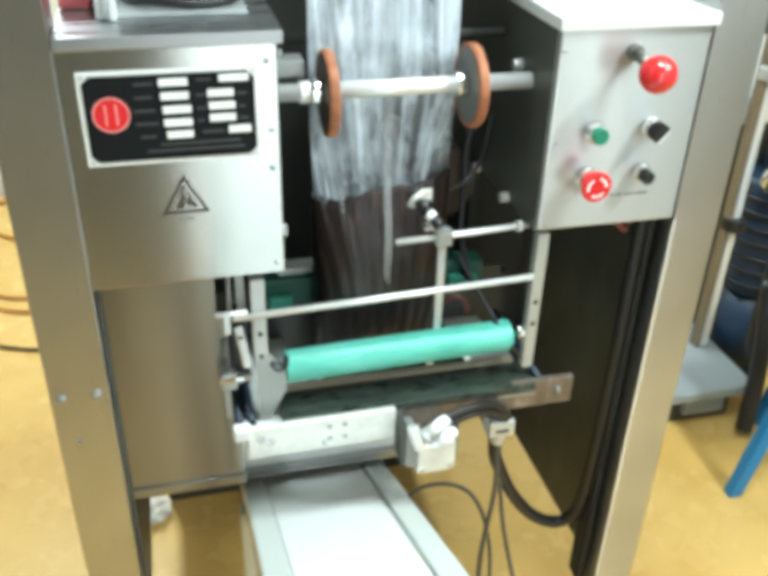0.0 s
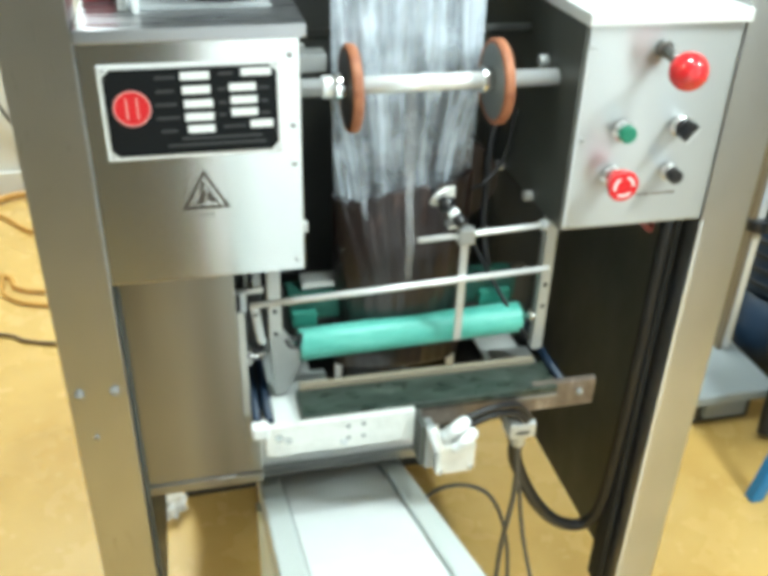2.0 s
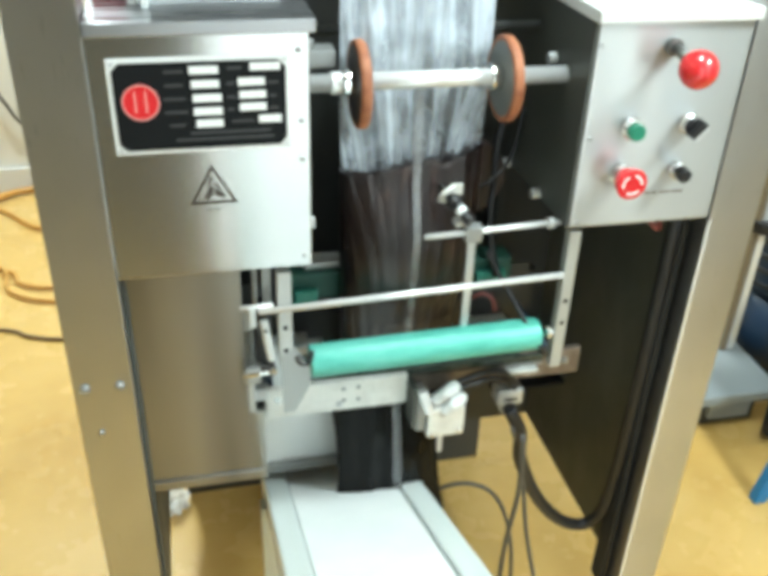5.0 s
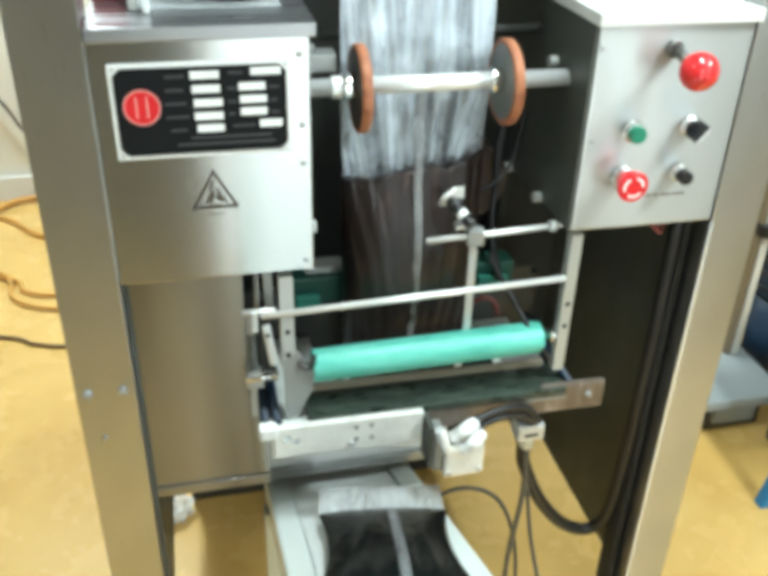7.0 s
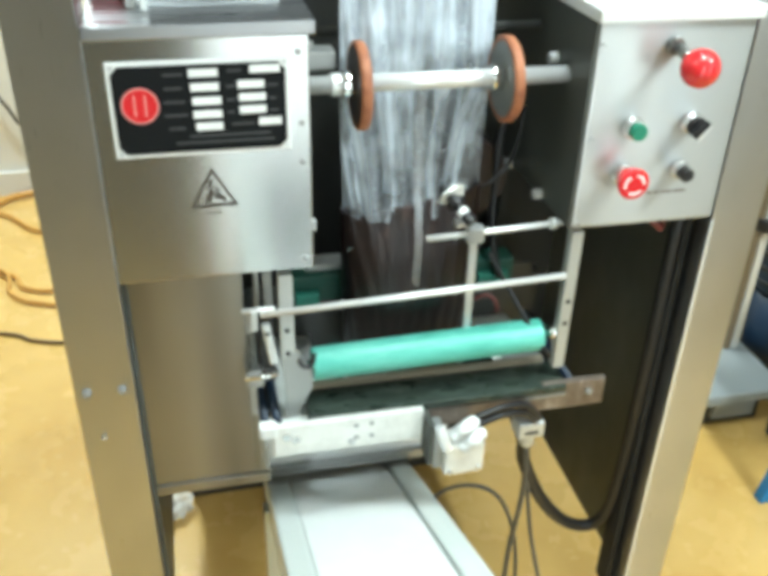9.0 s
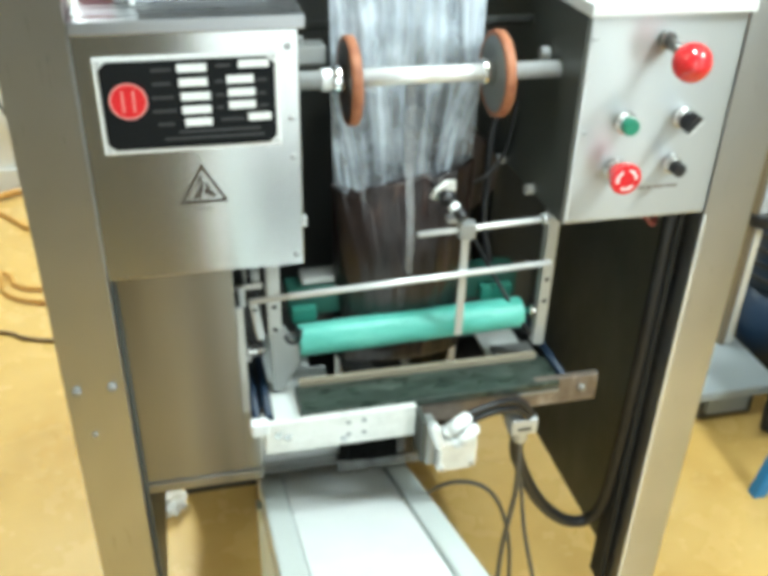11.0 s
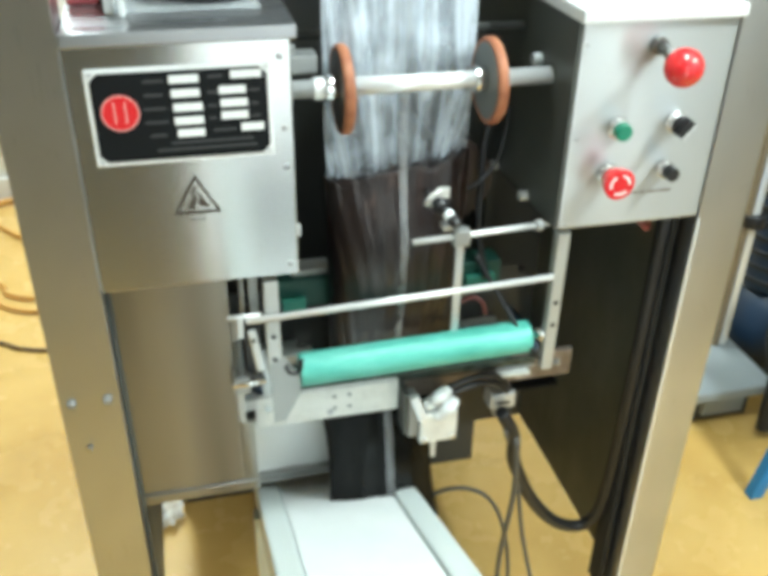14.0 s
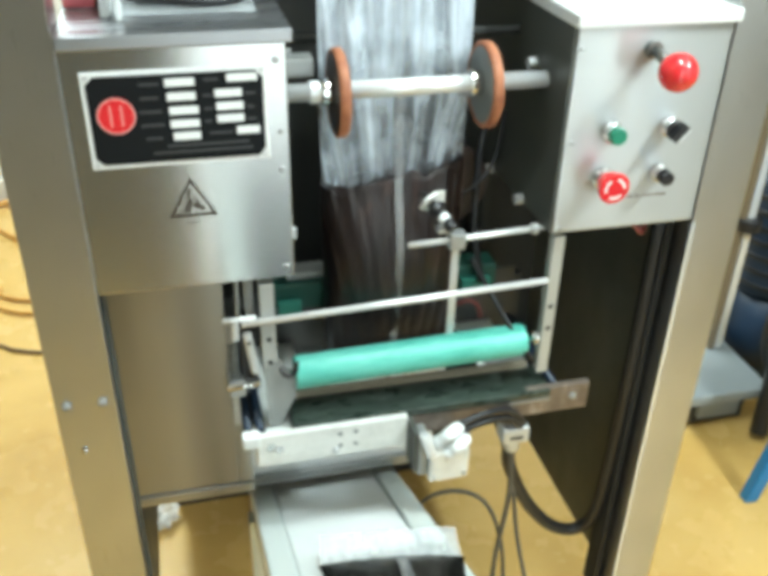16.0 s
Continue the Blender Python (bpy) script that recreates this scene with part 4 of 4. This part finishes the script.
# ---------------------------------------------------------------- on the cabinet: clear cover with a coiled cable
tray = thing("clear_tray", "clear acrylic tray on the steel cabinet top", "tray")
tray.location = (0, 0, 1.2722)
part("tray_floor", one(box, -0.352, -0.2, 0.066, 0.283, 0, 0.005, 0.002), CLEARBOX, tray)
part("rim", one(box, -0.362, -0.3525, 0.064, 0.283, 0, 0.03, 0.002), WHITE, tray)
part("rim", one(box, -0.347, -0.34, 0.05, 0.0655, 0, 0.05, 0.002), WHITE, tray)
coil = thing("cable_coil", "coiled black cable in a clear tray", "cable")
coil.location = (-0.265, 0.135, 1.2835)
bm = bmesh.new()
for j, (r, h) in enumerate(((0.066, 0.0), (0.058, 0.008), (0.064, 0.016))):
    tube(bm, [(r * math.cos(t * 0.6 + j), 0.9 * r * math.sin(t * 0.6 + j), h + 0.002 * math.sin(t * 2)) for t in range(11)], 0.0055)
part("loop", bm, RUBBER, coil)
tagged(link("red_box", one(box, -0.403, -0.368, 0.112, 0.2, 1.2722, 1.32, 0.004), mat("dusty_red_plastic", (0.4, 0.08, 0.09), 0.4)), "small dusty red plastic box on the cabinet", "box")

# ---------------------------------------------------------------- to the side: another machine, a chair
N = thing("stand_machine", "grey floor stand with a steel column and dark blue gear", "machine")
N.location = (1.17, 0.84, 0)
part("base_plate", one(box, -0.27, -0.02, -0.22, 0.18, 0.1, 0.13, 0.006), LIGHTG, N, "light grey base plate")
part("plinth", one(box, -0.23, -0.05, -0.17, 0.16, 0.0, 0.099, 0.004), DARKIN, N)
part("toe_strip", one(box, -0.2, -0.08, -0.19, -0.171, 0.03, 0.075, 0.003), LIGHTG, N)
part("column", one(box, -0.072, -0.05, -0.03, 0.0, 0.13, 1.7, 0.005), SATIN, N, "bright steel column")
part("column_edge", one(box, -0.088, -0.074, -0.03, 0.0, 0.13, 1.7, 0.004), mat("tan_rusty_edge", (0.17, 0.13, 0.08), 0.5), N)
bm = bmesh.new()
cyl(bm, (0.12, 0.05, 0.28), (0.12, 0.05, 0.62), 0.12, seg=28, bevel=0.02)
cyl(bm, (0.12, 0.05, 0.62), (0.12, 0.05, 0.72), 0.06, seg=28, bevel=0.01)
part("motor", bm, NAVY, N, "dark blue motor")
for i in range(7):
    part("cooling_fin", one(cyl, (0.12, 0.05, 0.31 + i * 0.042), (0.12, 0.05, 0.322 + i * 0.042), 0.127, seg=28), BLACK, N)
part("motor_foot", one(cyl, (0.12, 0.05, 0.0), (0.12, 0.05, 0.28), 0.1, seg=28), NAVY, N)
part("hand_wheel", one(cyl, (0.0, -0.08, 0.66), (0.0, -0.06, 0.665), 0.05, seg=32, bevel=0.006), CHROME, N, "polished hand wheel")
part("wheel_hub", one(cyl, (0.0, -0.1, 0.658), (0.0, -0.081, 0.66), 0.02, seg=24, bevel=0.003), BLACK, N)
for i, z in enumerate((0.5, 0.9, 1.05)):
    part("clamp_ring", one(cyl, (-0.06, -0.02, z), (-0.06, -0.02, z + 0.035), 0.032, seg=24, bevel=0.004), ALU if i else BLACK, N)
part("cross_arm", one(box, -0.1, 0.4, 0.0, 0.08, 0.78, 0.85, 0.006), ALU, N)
part("gear_case", one(box, -0.16, 0.6, 0.19, 0.5, 0.0, 1.6, 0.01), SIDE, N, "dark steel gear case")
part("white_panel", one(box, 0.0, 0.4, 0.17, 0.188, 0.72, 0.95, 0.004), WHITE, N)
bm = bmesh.new()
tube(bm, [(-0.02, -0.05, 0.74), (0.02, -0.1, 0.6), (0.0, -0.14, 0.4), (-0.02, -0.16, 0.25), (0.02, -0.15, 0.14)], 0.02)
part("hose", bm, RUBBER, N, "thick black hose")
bm = bmesh.new()
tube(bm, [(-0.02, -0.16, 0.42), (-0.035, -0.225, 0.2), (-0.05, -0.25, 0.08), (-0.06, -0.265, 0.02)], 0.022)
part("brace", bm, BLACK, N, "black sloping brace")

ST = thing("blue_stool", "bright blue plastic stool on the yellow floor", "stool")
ST.location = (1.185, 0.385, 0)
for a in range(4):
    t = radians(a * 90)
    bm = bmesh.new()
    box(bm, -0.022, 0.022, -0.015, 0.015, 0, 0.44, 0.005)
    for v in bm.verts:
        k = 1 - v.co.z / 0.44
        v.co = Vector((v.co.x * (1 - 0.25 * k), v.co.y, v.co.z)) + Vector((0.13 + 0.1 * k, 0, 0))
    bmesh.ops.rotate(bm, cent=(0, 0, 0), matrix=Matrix.Rotation(t + math.pi, 3, "Z"), verts=bm.verts[:])
    part("leg", bm, BLUE, ST)
part("seat", one(box, -0.15, 0.15, -0.15, 0.15, 0.43, 0.46, 0.012), BLUE, ST)

# hoses on the floor
tagged(link("floor_hose", one(tube, [(-1.9, 2.3, 0.012), (-1.3, 2.28, 0.012), (-1.06, 2.3, 0.012), (-0.9, 2.13, 0.012), (-0.75, 2.1, 0.012), (-0.5, 2.3, 0.012)], 0.0085), HOSEO), "orange air hose lying on the floor", "hose", "floor hoses")
tagged(link("floor_hose", one(tube, [(-1.6, 1.95, 0.012), (-1.0, 1.83, 0.012), (-0.9, 1.72, 0.012), (-0.8, 1.68, 0.012), (-0.6, 1.7, 0.012), (-0.3, 1.8, 0.012)], 0.007), HOSEO), "orange air hose lying on the floor", "hose", "floor hoses")
tagged(link("floor_hose", one(tube, [(-1.6, 2.0, 0.03), (-1.02, 1.85, 0.028), (-0.93, 1.68, 0.012), (-0.82, 1.6, 0.012), (-0.6, 1.56, 0.012), (-0.4, 1.5, 0.012)], 0.007), HOSEO), "orange air hose lying on the floor", "hose", "floor hoses")
tagged(link("floor_cable", one(tube, [(-1.5, 1.55, 0.007), (-0.95, 1.46, 0.007), (-0.83, 1.4, 0.007), (-0.7, 1.37, 0.007), (-0.4, 1.4, 0.007)], 0.006), mat("brown_cable", (0.16, 0.09, 0.04), 0.5)), "dark brown cable lying on the floor", "cable")
tagged(link("wall_cable", one(tube, [(-1.089, 2.460, 0.524), (-1.009, 2.460, 0.415), (-0.980, 2.460, 0.365), (-0.950, 2.460, 0.306), (-0.884, 2.460, 0.226)], 0.007), GREYC), "thin grey cable hanging on the white wall", "cable")
tagged(link("floor_hose", one(tube, [(-1.181, 2.200, 0.020), (-1.071, 2.373, 0.020), (-1.000, 2.440, 0.020), (-0.900, 2.455, 0.020), (-0.780, 2.440, 0.020)], 0.012), HOSEO), "orange-brown hose lying by the wall", "hose", "floor hoses")
bm = bmesh.new()
bmesh.ops.create_icosphere(bm, subdivisions=3, radius=0.04)
for v in bm.verts:
    v.co *= 1 + 0.5 * noise.noise(v.co * 60)
    v.co.z = v.co.z * 0.5 + 0.02
bmesh.ops.translate(bm, vec=(-0.43, 0.615, 0.003), verts=bm.verts[:])
tagged(link("plastic_scrap", bm, film_material("crumpled_polythene", (0.8, 0.8, 0.76), 0.35, 0.85)), "crumpled scrap of clear plastic on the floor", "scrap")


# ---------------------------------------------------------------- what moves
def motions():
    back = 0.048
    rows = [(0.0, 0.0), (1.28, 0.0), (1.4, back)]
    rows += [(4.5, back), (4.72, 0.0), (9.68, 0.0), (9.8, back), (12.88, back), (13.12, 0.0)]
    rows += [(16.0, 0.0)]
    walk(car, [(t, pose(0, d, 0)) for t, d in rows])
    walk(rod, [(t, pose(0, -0.5 * d, 0)) for t, d in rows])
    walk(jaw, [(t, pose(0, -0.95 * d, 0)) for t, d in rows])
    shut = 0.075
    rows = [(0.0, 0.0), (4.15, 0.0), (4.4, shut), (6.0, shut), (6.25, 0.0), (12.55, 0.0), (12.8, shut), (14.38, shut), (14.62, 0.0), (16.0, 0.0)]
    walk(beam, [(t, pose(0, d, 0)) for t, d in rows])
    level = [(0.0, -0.032), (0.5, -0.052), (1.0, -0.074), (1.3, -0.078), (1.45, -0.035), (2.5, -0.04), (3.5, -0.03), (4.5, -0.03), (5.0, -0.006), (7.0, -0.008), (7.6, -0.012),
             (8.4, -0.032), (8.9, -0.054), (9.4, -0.074), (9.7, -0.078), (9.9, -0.038), (11.5, -0.03), (12.5, -0.018), (13.2, -0.006), (14.5, -0.008), (16.0, -0.013)]
    walk(sauce, [(t, pose(0, 0, d - 0.013)) for t, d in level])

    def turn(a):
        """A bag swings a little to one side as it lies down."""
        return -8 * min(1.0, max(0.0, (-a - 14) / 90))

    def bag_rows(off, first):
        hang = [(1.3, -0.032, 0.114, 0.898, 0), (1.5, -0.032, 0.114, 0.894, 0), (2.3, -0.034, 0.11, 0.838, 0), (2.5, -0.036, 0.106, 0.803, 0), (2.8, -0.036, 0.102, 0.788, 0),
                (3.1, -0.046, 0.1, 0.75, -2), (3.5, -0.053, 0.096, 0.722, -5), (4.1, -0.058, 0.086, 0.72, -11), (6.02, -0.06, 0.084, 0.716, -12), (6.08, -0.062, 0.08, 0.69, -40),
                (6.13, -0.064, 0.076, 0.665, -70), (6.18, -0.07, 0.068, 0.635, -92), (6.25, -0.078, 0.05, 0.612, -100), (6.4, -0.088, 0.034, 0.602, -103), (6.54, -0.092, 0.026, 0.6, -105),
                (6.66, -0.095, 0.002, 0.592, -113)]
        for i in range(1, 14):
            t = 6.66 + 0.2 * i
            y = 0.002 - (t - 6.66) * 0.178
            hang.append((t, -0.098, y, 0.592 - 0.445 * (y + 0.05) + 0.018, -114))
        hang.append((20.0, *hang[-1][1:]))
        rows = [(0.0, pose(*first, 0, 0, 0))]
        rows += [(t + off, pose(x, y, z, a, 0, turn(a))) for t, x, y, z, a in hang if 0.0 < t + off < 15.95]
        last = 16.0 - off
        for (ta, *pa), (tb, *pb) in zip(hang, hang[1:]):
            if ta <= last < tb:
                k = (last - ta) / (tb - ta)
                x, y, z, a = (p + (q - p) * k for p, q in zip(pa, pb))
                rows.append((16.0, pose(x, y, z, a, 0, turn(a))))
        return rows

    walk(bag_a, bag_rows(0.0, (-0.032, 0.114, 0.898)))
    walk(bag_b, bag_rows(8.28, (-0.032, 0.114, 0.898)))


motions()
